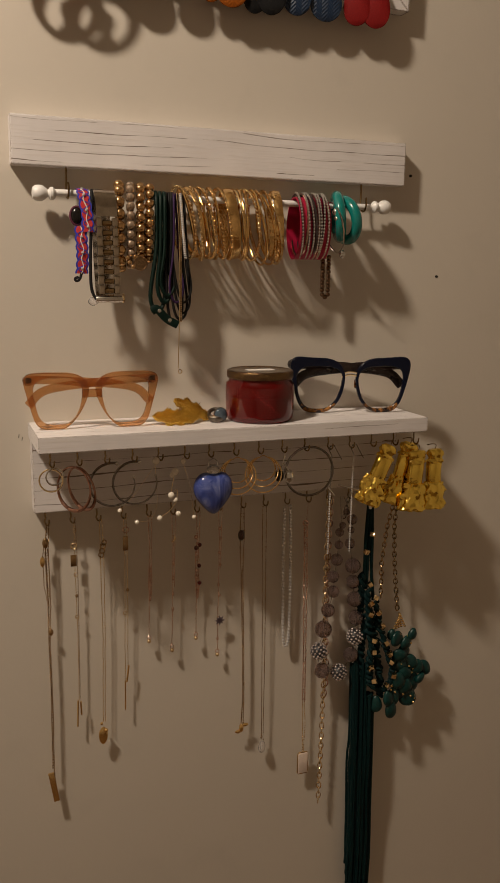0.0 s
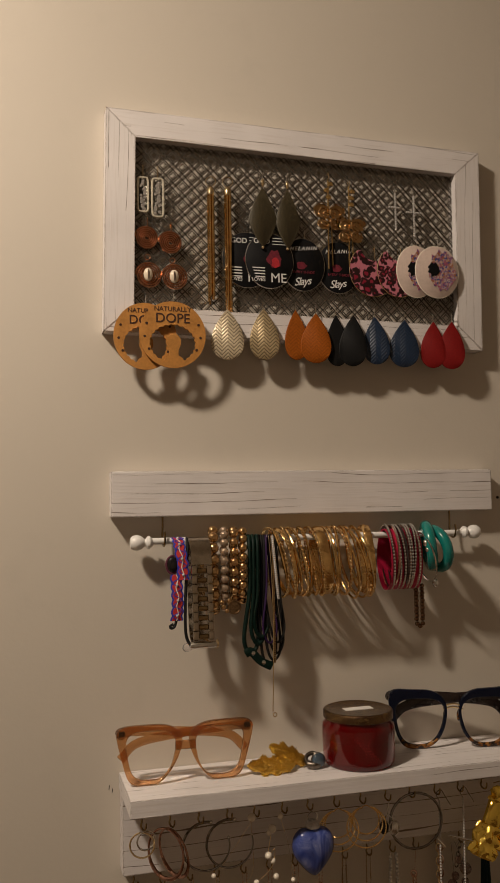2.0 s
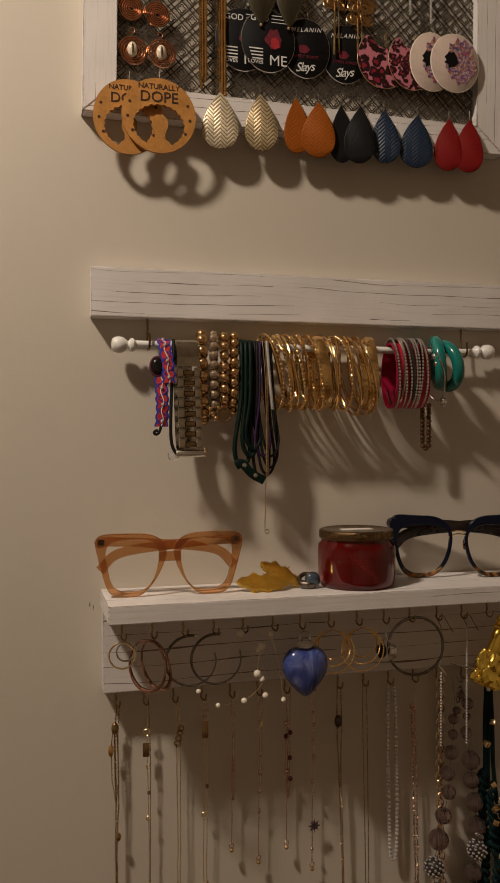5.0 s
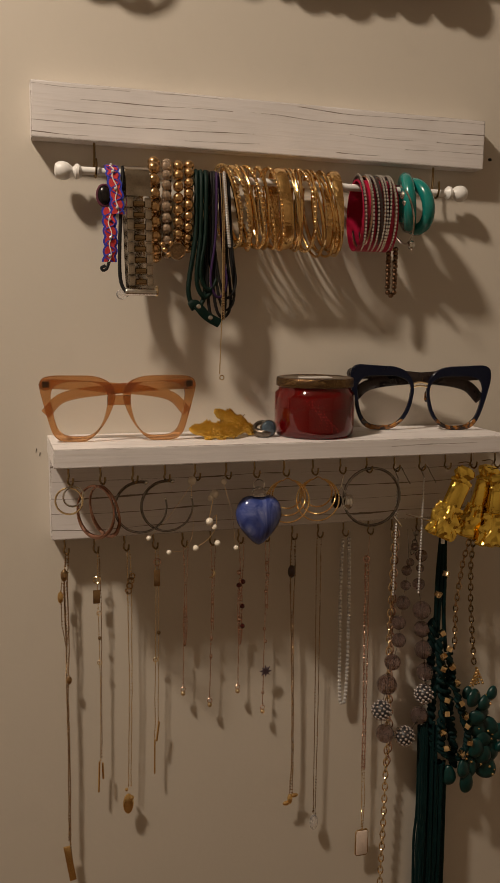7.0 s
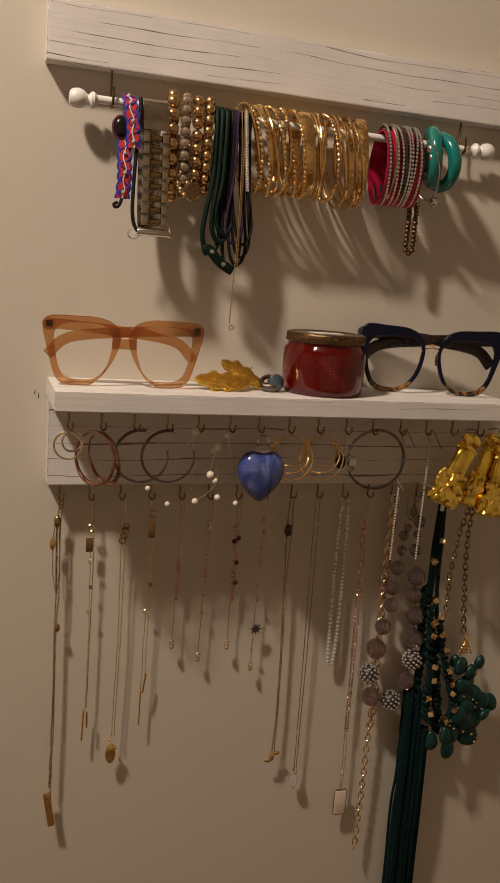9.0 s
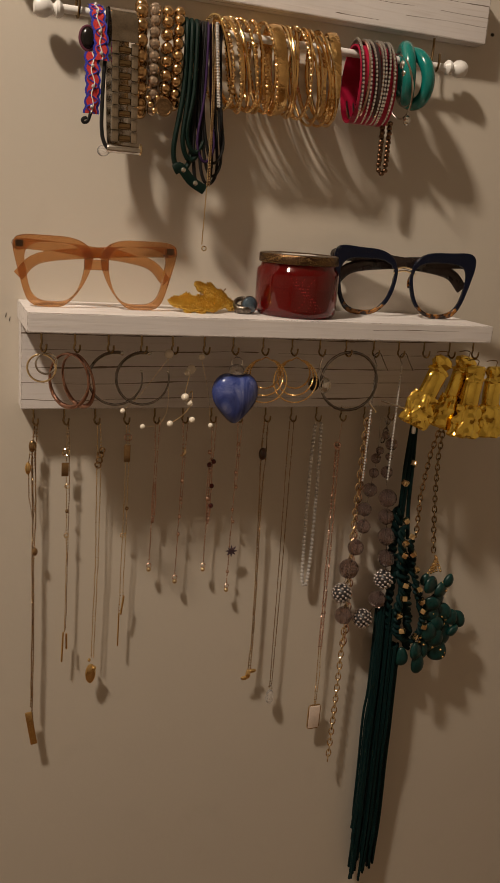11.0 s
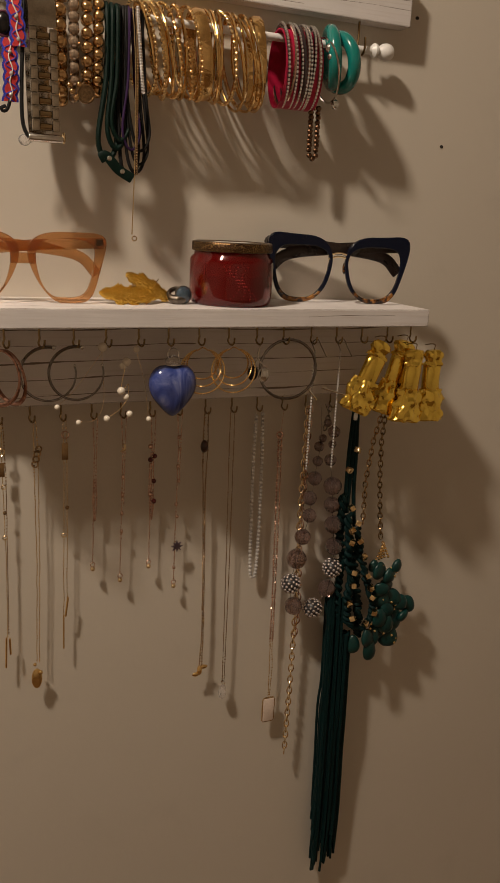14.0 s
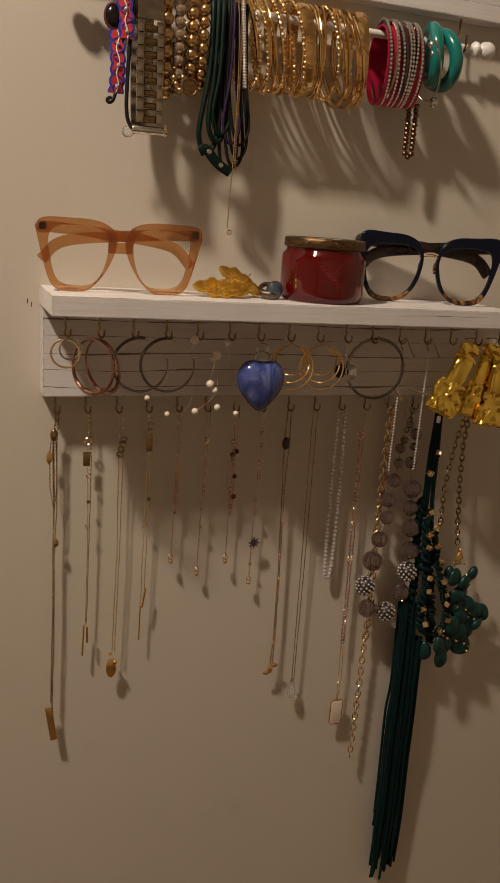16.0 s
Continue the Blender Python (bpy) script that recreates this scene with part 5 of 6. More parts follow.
# stone studs and large hoop
for cx, cz, mt, lab in ((239, 1268.5, INK, "black oval stone drop earring in silver, on a brass hook"), (249.5, 1267, SILVER, "polished silver oval drop earring on a brass hook")):
    e = thing("drop_earring", (cx, HY, 1284), lab, "earring", "oval drops")
    part("stone", Mesh().ball((cx, HY, cz), 6.6, 14, 9, (0.72, 0.6, 1.0)), mt, e)
    part("bezel", Mesh().tube(hoop((cx, HY, cz), 6.4, 90, squash=0.74), 0.8, True, 6), SILVER, e)
    part("ear_wire", Mesh().tube(smooth_line([(cx, HY, cz + 6), (243, HY, 1282), (245, HY, 1292)], 5), 0.6, n=5), SILVER, e)
e = whole("hoop_earring", Mesh().tube(hoop((272, HY, 1270.5), 25.5, 84, 0), [1.1 + 0.25 * (i % 2) for i in range(48)], True, 8), GUN, "large textured silver hoop earring on a brass hook", "earring")
# rhinestone sticks
for x in (297.0, 322.5):
    e = thing("stick_earring", (x, HY, 1290), "long rhinestone chain earring with a stick pin, on a hook", "earring", "stick earrings")
    part("rhinestone_chain", Mesh().tube([(x - 0.008 * k, HY, 1286 - k * 1.35) for k in range(80)], [0.35 + 0.85 * (k % 2) for k in range(80)], n=5), RHINE, e, smooth=False)
    part("ear_wire", Mesh().tube(smooth_line([(x, HY, 1286), (x - 3, HY, 1293), (x + 2, HY, 1296), (x + 7, HY + 1, 1289), (x + 13, HY + 2, 1280)], 5), 0.5, n=5), GUN, e)
    pin = [(293, HY - 1, 1252), (301, HY - 1, 1243)] if x < 300 else [(305, HY - 2, 1254), (341, HY - 6, 1243)]
    part("stick_pin", Mesh().tube(pin, 1.1, n=6), SILVER, e)


def foil_earring(x0, z0, x1, z1, y, label):
    """A puffy foil shape from its top to its base: dome, plain barrel, pleated base."""
    e = thing("foil_earring", (x0, y, z0), label, "earring", "gold foil earrings")
    L = math.hypot(x1 - x0, z1 - z0)
    lean = math.atan2(x1 - x0, z0 - z1)
    T = Matrix.Translation((x0, y, z0)) @ Matrix.Rotation(-lean, 4, "Y")
    seed = random.uniform(0, 100)

    def piece(prof, crinkle, n=44):
        fine_prof = []
        for (r0, h0), (r1, h1) in zip(prof, prof[1:]):
            fine_prof += [(r0 + (r1 - r0) * q / 2, h0 + (h1 - h0) * q / 2) for q in range(2)]
        mm = Mesh().lathe((0, 0, 0), fine_prof + [prof[-1]], "z", n)
        out = []
        for x, yy, z in mm.v:
            d = crinkle * noise.noise(Vector((x * 0.2 + seed, yy * 0.2, z * 0.14))) + crinkle * 0.45 * abs(noise.noise(Vector((x * 0.5, yy * 0.5 + seed, z * 0.35))))
            r = math.hypot(x, yy) or 1
            out.append((x + x / r * d, (yy + yy / r * d) * 0.62, z))
        mm.v = [(x * 1.3, yy * 1.2, z) for x, yy, z in out]
        return mm.turned(T)
    part("dome", piece([(1, 0), (4.5, -0.5), (6.6, -3), (7.2, -7), (6.2, -11), (7.4, -13.5), (6.6, -15.5)], 3.4, 40), FOIL, e)
    part("barrel", piece([(6.4, -15), (7.1, -16), (7.0, -L * 0.55), (6.4, -L * 0.57)], 0.7), FOIL, e)
    part("pleated_base", piece([(7.5, -L * 0.55), (8.6, -L * 0.60), (8.0, -L * 0.66), (9.6, -L * 0.74), (9.0, -L * 0.82), (11.0, -L * 0.90), (11.6, -L * 0.97), (9.0, -L)], 4.6, 48), FOIL, e)
    part("ear_wire", Mesh().tube(smooth_line([(x0, y, z0 - 1), (x0 + 1, y, z0 + 4), (x0 - 3, y + 1, z0 + 5), (x0 - 9, y + 2, z0 + 4)], 5), 0.45, n=5), BRASS, e)


foil_earring(363, 1294, 336, 1232, -68, "shiny gold foil earring tilted against its neighbour")
foil_earring(394, 1293, 374, 1226, -57, "shiny gold foil earring behind the others")
foil_earring(397, 1287, 392, 1220, -68, "shiny gold foil earring hanging nearly straight down")
foil_earring(423, 1285, 423, 1218, -60, "shiny gold foil earring hanging by a long pin")

# ---- necklaces on the lower hooks ----
NY = -14.0


def strand_pts(pts, y=NY):
    return [(x, y, z) for x, z in pts]


def fine_chain(pts, r, material, parent, step=1.5, y=NY, name="chain", sway=0.35):
    """A fine chain: a line of tiny swellings along the points."""
    pts = [Vector((x, y, z)) for x, z in pts]
    line = []
    for a, b in zip(pts, pts[1:]):
        k = max(2, int((b - a).length / step))
        line += [a + (b - a) * i / k for i in range(k)]
    line.append(pts[-1])
    line = [p + Vector((sway * noise.noise(p * 0.09 + Vector((r * 9, 0, 0))), sway * noise.noise(p * 0.07), 0)) for p in line]
    m = Mesh()
    long = step * 0.62
    for i, p in enumerate(line):
        flat, thick = (1.25, 0.6) if i % 2 else (0.6, 1.25)
        spin = Matrix.Translation(p) @ Matrix.Rotation(random.uniform(-0.7, 0.7), 4, "Z") @ Matrix.Rotation(random.uniform(-0.25, 0.25), 4, "Y")
        k = r * 0.9
        m.add([spin @ Vector(q) for q in ((0, 0, long), (k * flat, 0, long * 0.4), (0, k * thick, long * 0.4), (-k * flat, 0, long * 0.4), (0, -k * thick, long * 0.4), (k * flat, 0, -long * 0.4), (0, k * thick, -long * 0.4), (-k * flat, 0, -long * 0.4), (0, -k * thick, -long * 0.4), (0, 0, -long))],
              [(0, 1, 2), (0, 2, 3), (0, 3, 4), (0, 4, 1), (1, 5, 6, 2), (2, 6, 7, 3), (3, 7, 8, 4), (4, 8, 5, 1), (9, 6, 5), (9, 7, 6), (9, 8, 7), (9, 5, 8)])
    return part(name, m, material, parent, smooth=False)


def necklace(k, label, bottom):
    return thing("necklace", (hook_x(k), NY, 1224), label, "necklace", "necklaces on the hooks")


def link_chain(pts, size, wire, material, parent, y=NY, name="link"):
    """A chain of oval links that can be told apart, alternately turned."""
    pts = [Vector((x, y, z)) for x, z in pts]
    me = Mesh().tube([(size * 0.36 * math.cos(a), 0, size * 0.62 * math.sin(a)) for a in [2 * math.pi * i / 12 for i in range(12)]], wire, True, 5).data(name, material)
    base = root_place(parent)
    run, n = 0.0, 0
    for a, b in zip(pts, pts[1:]):
        d = (b - a).length
        while run <= d:
            p = a + (b - a) * (run / d)
            ob = new(name, me)
            ob.parent = parent
            lean = math.atan2(b.x - a.x, a.z - b.z)
            ob.matrix_basis = Matrix.Translation(p / 1000 - base) @ Matrix.Rotation(-lean, 4, "Y") @ Matrix.Rotation(radians(75 * (n % 2) - 20 + random.uniform(-14, 14)), 4, "Z")
            run += size * 0.92
            n += 1
        run -= d


# antique chain with bar pendant
e = necklace(0, "antique gold chain necklace with a long bar pendant", 920)
fine_chain([(13, 1224), (11, 1205), (12, 1150), (11.5, 1110), (12, 1040), (11, 960)], 1.0, ANTIQUE, e)
fine_chain([(15, 1224), (13.5, 1200), (14, 1140), (12.5, 1100), (13, 1020), (12, 955), (15, 925)], 0.8, ANTIQUE, e, y=NY - 1)
for dx in (-3, -0.5, 2.5):
    fine_chain([(11 + dx * 0.4, 1206), (11 + dx, 1190), (11.5 + dx, 1160), (12, 1138)], 0.6, ANTIQUE, e, name="knotted_strand")
part("knot", Mesh().ball((11, NY - 1, 1205), 3.6, 9, 7, (0.9, 0.7, 1.5)), ANTIQUE, e)
part("medallion", Mesh().ball((7.5, NY - 1, 1186), 5.5, 12, 8, (0.45, 0.25, 1.0)), GOLD, e)
part("charm", Mesh().ball((13.5, NY - 1.5, 1111), 2.8, 8, 6, (0.9, 0.6, 1.4)), ANTIQUE, e)
part("bar_pendant", Mesh().box(-3, 3, -0.8, 0.8, -17, 17, 0.5).turned(Matrix.Translation((11.3, NY - 1, 938)) @ Matrix.Rotation(radians(-9), 4, "Y")), GOLD, e, "flat polished gold bar")
# thin chain with two sticks
e = necklace(1, "thin gold chain necklace with two stick pendants", 1003)
fine_chain([(39.5, 1224), (39, 1190), (40.5, 1100), (40, 1032)], 0.55, PALEGOLD, e)
fine_chain([(40.5, 1224), (42, 1180), (41.5, 1090), (41, 1034)], 0.5, ANTIQUE, e)
part("clasp_ring", Mesh().tube(hoop((38.5, NY - 1, 1199), 2.8, 80, n=16), 0.7, True, 5), PALEGOLD, e)
part("square_charm", Mesh().box(35, 41, NY - 1.6, NY - 0.6, 1178, 1190, 0.3), ANTIQUE, e)
for z in (1169, 1124):
    part("ring_link", Mesh().tube(hoop((40, NY - 1, z), 1.9, 85, n=14), 0.5, True, 5), PALEGOLD, e)
part("bead", Mesh().ball((40.3, NY, 1146), 1.7, 8, 6), ANTIQUE, e)
part("stick", Mesh().tube([(38.8, NY, 1031), (37.8, NY, 1002)], 0.9, n=6), GOLD, e)
part("stick", Mesh().tube([(41.5, NY - 1, 1030), (41.9, NY - 1, 1015)], 0.9, n=6), GOLD, e)
# chain with leaf pendant
e = necklace(2, "gold chain necklace with a small leaf pendant", 985)
fine_chain([(65, 1224), (65, 1190), (66, 1100), (64.5, 1003)], 0.65, PALEGOLD, e)
fine_chain([(67, 1224), (68.5, 1195), (68, 1100), (66.5, 1003)], 0.6, PALEGOLD, e, y=NY - 1)
for dz in (0, 4.5, 9, 13):
    part("ring_link", Mesh().tube(hoop((65.5 + dz * 0.25, NY - 1.5, 1187 + dz), 2.6, 60 + dz * 4, n=14), 0.7, True, 5), ANTIQUE, e)
part("leaf_pendant", Mesh().ball((64, NY - 1, 987), 10, 14, 9, (0.48, 0.16, 1.0)), GOLD, e, "smooth gold leaf")
part("bead", Mesh().ball((67, NY - 2, 993), 2.2, 8, 6), GOLD, e)
part("bead", Mesh().ball((62.5, NY - 1, 1001), 1.6, 8, 6), GOLD, e)
# lariat with bar
e = necklace(3, "thin gold lariat necklace with a small bar", 1012)
fine_chain([(89.5, 1224), (90, 1180), (89, 1100), (88.3, 1013)], 0.55, PALEGOLD, e)
fine_chain([(92, 1224), (92.5, 1180), (92, 1100), (91.5, 1062)], 0.55, PALEGOLD, e)
part("tag", Mesh().box(88, 93.5, NY - 1.2, NY - 0.2, 1189, 1204, 0.3), ANTIQUE, e)
part("clasp_ring", Mesh().tube(hoop((91, NY - 1, 1211), 3.0, 80, n=16), 0.6, True, 5), ROSE, e)
part("bead", Mesh().ball((92.3, NY - 0.5, 1146), 1.8, 8, 6), ANTIQUE, e)
part("ring_link", Mesh().tube(hoop((89.3, NY - 0.5, 1121), 1.9, 85, n=14), 0.5, True, 5), PALEGOLD, e)
part("small_bar", Mesh().tube([(92.3, NY - 1, 1062), (90, NY - 1, 1044)], 1.0, n=6), GOLD, e)
part("end_stick", Mesh().tube([(88.5, NY, 1045), (88.3, NY, 1012)], 0.75, n=6), GOLD, e)


def rose_necklace(k, x, knot, bottom, label):
    e = necklace(k, label, bottom)
    fine_chain([(x - 1, 1224), (x + 0.5, 1190), (x, knot), (x - 1, bottom + 6)], 0.68, ROSE, e, step=1.8)
    fine_chain([(x + 3, 1224), (x + 2, 1190), (x + 1.5, knot - 6)], 0.6, ROSE, e, y=NY - 1)
    part("end_ring", Mesh().tube(hoop((x - 1, NY, bottom + 4), 2.0, 85, n=14), 0.5, True, 5), ROSE, e)
    part("end_bead", Mesh().ball((x - 1, NY, bottom), 2.3, 10, 7), PALEGOLD, e)
    return e


GARNET = mat("garnet_bead", (0.10, 0.01, 0.012), 0.15, var=0.3, coat=0.5)
e = rose_necklace(4, 115.5, 1165, 1086, "short rose gold chain necklace with a knotted middle")
for q in range(3):
    fine_chain([(115 + q, 1168), (114 + q * 1.8, 1150), (115 + q * 0.7, 1132)], 0.7, ROSE, e, name="knotted_strand", y=NY - 1.5)
e = rose_necklace(5, 140.5, 1150, 1072, "rose gold chain necklace with a tiny crescent moon")
part("crescent", Mesh().tube(hoop((139, NY - 1, 1197), 3.6, 88, 0, 100, 285, 16), [0.3 + 1.0 * math.sin(math.pi * i / 15) for i in range(16)], n=6), PALEGOLD, e)
for q in range(4):
    part("rose_bead", Mesh().ball((141 - q * 0.3, NY - 1, 1170 - q * 17), 1.6, 8, 6, (1, 1, 1.5)), ROSE, e)
e = rose_necklace(6, 167, 1180, 1082, "rose gold chain necklace with small garnet beads")
for q, (dx, z) in enumerate(((-2, 1184), (2, 1187), (1.5, 1164), (2, 1145), (-2, 1196), (-1.5, 1152))):
    part("garnet_bead", Mesh().ball((167.5 + dx, NY - 1.5, z), 2.3, 10, 7), GARNET if q < 4 else ROSE, e)
for q in range(3):
    fine_chain([(166 + q, 1190), (164.5 + q * 2.2, 1165), (166 + q, 1128)], 0.75, ROSE, e, name="knotted_strand", y=NY - 1.5)
part("short_strand", Mesh().tube(smooth_line(strand_pts([(169, 1150), (169.5, 1140), (168, 1128)]), 5), 0.7, n=5), ROSE, e)
e = rose_necklace(7, 191.5, 1165, 1059, "rose gold chain necklace with a dark star charm")
st = []
for q in range(16):
    r = 5.8 if q % 2 == 0 else 2.6
    st.append((192.5 + r * math.cos(q * math.pi / 8), 1099 + r * math.sin(q * math.pi / 8)))
part("star_charm", Mesh().plate(st, NY - 2.5, NY - 0.8, 0.3), mat("purple_grey_enamel", (0.09, 0.06, 0.075), 0.3, 0.4), e, "dark star charm", smooth=False)
for q, z in enumerate((1203, 1192, 1176, 1162, 1140, 1128, 1078)):
    part("rose_bead", Mesh().ball((192 + (q % 2) * 1.5 - q * 0.3, NY - 1, z), 1.8, 8, 6), ROSE, e)
# bronze chain with bee
e = necklace(8, "dark bronze chain necklace with a small winged charm", 963)
fine_chain([(216, 1224), (215, 1195), (217, 1150), (220, 1060), (221, 1000), (219.5, 972)], 0.9, ANTIQUE, e)
fine_chain([(219, 1224), (219.5, 1190), (218.5, 1150), (220.5, 1080), (222, 1000), (221.5, 972)], 0.85, ANTIQUE, e, y=NY - 1)
part("brown_stone", Mesh().ball((216, NY - 1.5, 1193), 6.0, 12, 8, (0.62, 0.5, 1.0)), mat("brown_stone", (0.05, 0.018, 0.01), 0.2, coat=0.5), e)
part("winged_charm", Mesh().ball((219.5, NY - 1, 966), 6.0, 10, 7, (0.45, 0.4, 0.9)).ball((223.5, NY - 1, 969), 4.5, 8, 6, (1.0, 0.3, 0.5)).ball((216, NY - 1, 962), 4.0, 8, 6, (1.0, 0.3, 0.6)), GOLD, e)
# thin chain with crystal drop
e = necklace(9, "thin bronze chain necklace with a clear crystal drop", 930)
fine_chain([(241, 1224), (241, 1190), (243, 1080), (244.5, 948)], 0.6, ANTIQUE, e, sway=0.1)
fine_chain([(245, 1224), (245.5, 1180), (246.5, 1060), (246.5, 948)], 0.6, ANTIQUE, e, sway=0.1)
part("crystal_drop", Mesh().ball((245, NY - 0.5, 937), 8.0, 8, 6, (0.55, 0.45, 1.0)), CRYSTAL, e, "clear faceted drop", smooth=False)
part("bail", Mesh().tube(hoop((245.5, NY, 947), 2.0, 30, n=14), 0.7, True, 5), SILVER, e)
# rhinestone strand
e = necklace(10, "clear rhinestone tennis necklace hanging in a narrow loop", 1057)
pts = smooth_line(strand_pts([(267, 1222), (266, 1180), (267, 1110), (268.5, 1066), (271, 1057), (274.5, 1064), (275.5, 1110), (274.5, 1180), (273, 1222)]), 40)
stones, run, last = [], 0.0, pts[0]
for p in pts:
    run += (p - last).length
    last = p
    if run >= 3.4:
        stones.append(tuple(p))
        run = 0.0
copies("rhinestone", Mesh().ball((0, 0, 0), 2.0, 8, 5).data("rhinestone", RHINE, False), stones, e)
part("backing_chain", Mesh().tube(pts, 0.5, n=5), SILVER, e)
# rose rope with stone tablet
e = necklace(11, "rose gold rope necklace with a pale pink stone tablet", 895)
fine_chain([(294.5, 1224), (293, 1198)], 0.5, ROSE, e)
fine_chain([(291, 1198), (292.5, 1120), (294.5, 1030), (295, 985)], 1.2, ROSE, e, step=2.0)
fine_chain([(293.5, 1198), (295.5, 1120), (296.5, 1030), (297, 985)], 1.1, ROSE, e, step=2.0, y=NY - 1)
fine_chain([(295, 985), (296, 950), (296.5, 921)], 0.7, PALEGOLD, e)
fine_chain([(297, 985), (299, 955), (298, 921)], 0.6, PALEGOLD, e)
part("clasp", Mesh().tube(hoop((292, NY, 1199), 2.8, 60, n=16), 0.9, True, 6), ROSE, e)
part("stone_tablet", Mesh().box(290.8, 303.2, NY - 2, NY + 1, 893, 919, 1.4), mat("rose_quartz", (0.74, 0.61, 0.52), 0.25, var=0.15, scale=70, coat=0.4), e, "pale pink stone")
part("gold_setting", Mesh().tube(strand_pts([(290.5, 894.5), (292, 892.5), (302, 892.5), (303.5, 894.5), (303.5, 917.5), (302, 919.5), (292, 919.5), (290.5, 917.5)], NY - 0.5), 0.9, True, 6), PALEGOLD, e)
# rose link chain
e = necklace(12, "long rose gold link chain hanging doubled", 843)
link_chain([(318, 1222), (317, 1150), (317, 1100), (319, 1010), (318.5, 930), (317, 850)], 7.0, 0.7, PALEGOLD, e, NY - 4)
link_chain([(322, 1222), (321, 1150), (320.5, 1080), (324, 1010), (322, 990)], 7.0, 0.7, ROSE, e, NY - 1)

# smoky crystal bead necklace
SMOKE = mat("smoky_lilac_bead", (0.42, 0.31, 0.30), 0.0, var=0.2, scale=60, trans=0.93, coat=0.5, ior=1.55)
PAVE = mat("dark_pave_base", (0.03, 0.028, 0.03), 0.4, var=0.3)
beads = thing("bead_necklace", (hook_x(13), -30, 1222), "smoky lilac crystal bead necklace with sparkling rhinestone balls", "necklace")
BP = [(327, 1189, 4.6), (326, 1175, 4.6), (324, 1158, 6.2), (321, 1138, 6.2), (321, 1121, 6.4), (316, 1099, 7.2), (311, 1077, 8.6), (310, 1028, 8.2), (341, 1203, 5.4), (340, 1191, 3.8), (340, 1175, 5.0), (344, 1149, 7.4), (346, 1129, 7.2), (348, 1109, 7.6), (351, 1086, 8.2), (347, 1041, 8.2), (330, 1197, 3.8), (334, 1212, 3.8)]
facet = {}
for x, z, r in BP:
    key = round(r * 1.15)
    if key not in facet:
        facet[key] = Mesh().ball((0, 0, 0), key, 12, 8).data("smoky_bead", SMOKE, False)
    copies("smoky_bead", facet[key], [(x, -29 + random.uniform(-1.5, 1.5), z)], beads)
for x, z in ((306.0, 1052.0), (332.0, 1022.0), (351.0, 1063.0)):
    ball = part("pave_ball", Mesh().ball((x, -29, z), 9.0, 16, 11), PAVE, beads, "dark ball studded with rhinestones")
    studs = []
    for i in range(64):
        t = math.acos(1 - 2 * (i + 0.5) / 64)
        a = i * 2.39996
        studs.append((x + 9.0 * math.sin(t) * math.cos(a), -29 + 9.0 * math.sin(t) * math.sin(a), z + 9.0 * math.cos(t)))
    copies("rhinestone", Mesh().ball((0, 0, 0), 1.55, 7, 5).data("rhinestone", RHINEB, False), studs, ball)
for pts in ([(326, 1230), (328, 1195), (324, 1158), (321, 1121), (316, 1099), (311, 1077), (306, 1052), (310, 1028), (332, 1022), (347, 1041), (351, 1063), (351, 1086), (348, 1109), (344, 1149), (340, 1175), (341, 1203), (330, 1230)],):
    part("thread", Mesh().tube(smooth_line(strand_pts(pts, -29), 5), 0.3, n=5), GUN, beads)
link_chain([(338, 1224), (334, 1205)], 5.0, 0.6, GUN, beads, -24)

# teal cord necklace with fringe
fringe = thing("fringe_necklace", (hook_x(14), -32, 1222), "dark teal cord necklace with gold cubes and long fringe tassel", "necklace")
for pts in ([(361, 1224), (359, 1180), (359, 1140), (357, 1100)], [(365, 1224), (367, 1180), (368, 1140), (372, 1105)], [(363, 1224), (363, 1170), (362, 1120)]):
    part("cord", Mesh().tube(smooth_line(strand_pts(pts, -30), 6), 2.0, n=8), TEALCORD, fringe)


def braid(path, r, turns, y, parent, name="knotted_cord"):
    """Two cords wound round each other."""
    line = smooth_line(strand_pts(path, y), 26)
    for ph in (0, math.pi):
        n = len(line)
        part(name, Mesh().tube([p + Vector(((r + 1.2 * math.sin(i * 0.31 + ph)) * math.cos(turns * 2 * math.pi * i / n + ph), r * 0.8 * math.sin(turns * 2 * math.pi * i / n + ph), 1.5 * math.sin(i * 0.4 + ph))) for i, p in enumerate(line)], r * 0.85, n=7), TEALCORD, parent)


braid([(357, 1140), (355, 1105), (361, 1075), (358, 1045), (361, 1010), (366, 985)], 2.6, 11, -31, fringe)
braid([(362, 1120), (364, 1085), (370, 1050), (368, 1020), (374, 1000), (388, 992)], 2.6, 11, -35, fringe)
braid([(372, 1105), (377, 1080), (386, 1052), (394, 1030), (398, 1010), (390, 996)], 2.3, 12, -37, fringe)
braid([(366, 1100), (376, 1060), (380, 1030), (384, 1010), (385, 985)], 2.6, 11, -32, fringe)
CUBEGOLD = mat("satin_gold_cube", (0.90, 0.68, 0.38), 0.16, 1.0, var=0.1)
CUBE = Mesh().box(-2.7, 2.7, -2.7, 2.7, -2.7, 2.7, 0.8).turned(Matrix.Rotation(0.5, 4, "Z")).data("gold_cube", CUBEGOLD)
copies("gold_cube", CUBE, [(361, -42, 1187), (354, -42, 1168), (360, -42, 1129), (369, -42, 1112), (363, -42, 1105), (364, -42, 1093), (379, -42, 1076), (370, -42, 1060), (385, -42, 1054), (369, -42, 1046), (390, -42, 1041), (394, -42, 1030), (366, -42, 1027), (397, -42, 1013), (372, -42, 1010), (388, -42, 1002), (373, -42, 1094)], fringe)
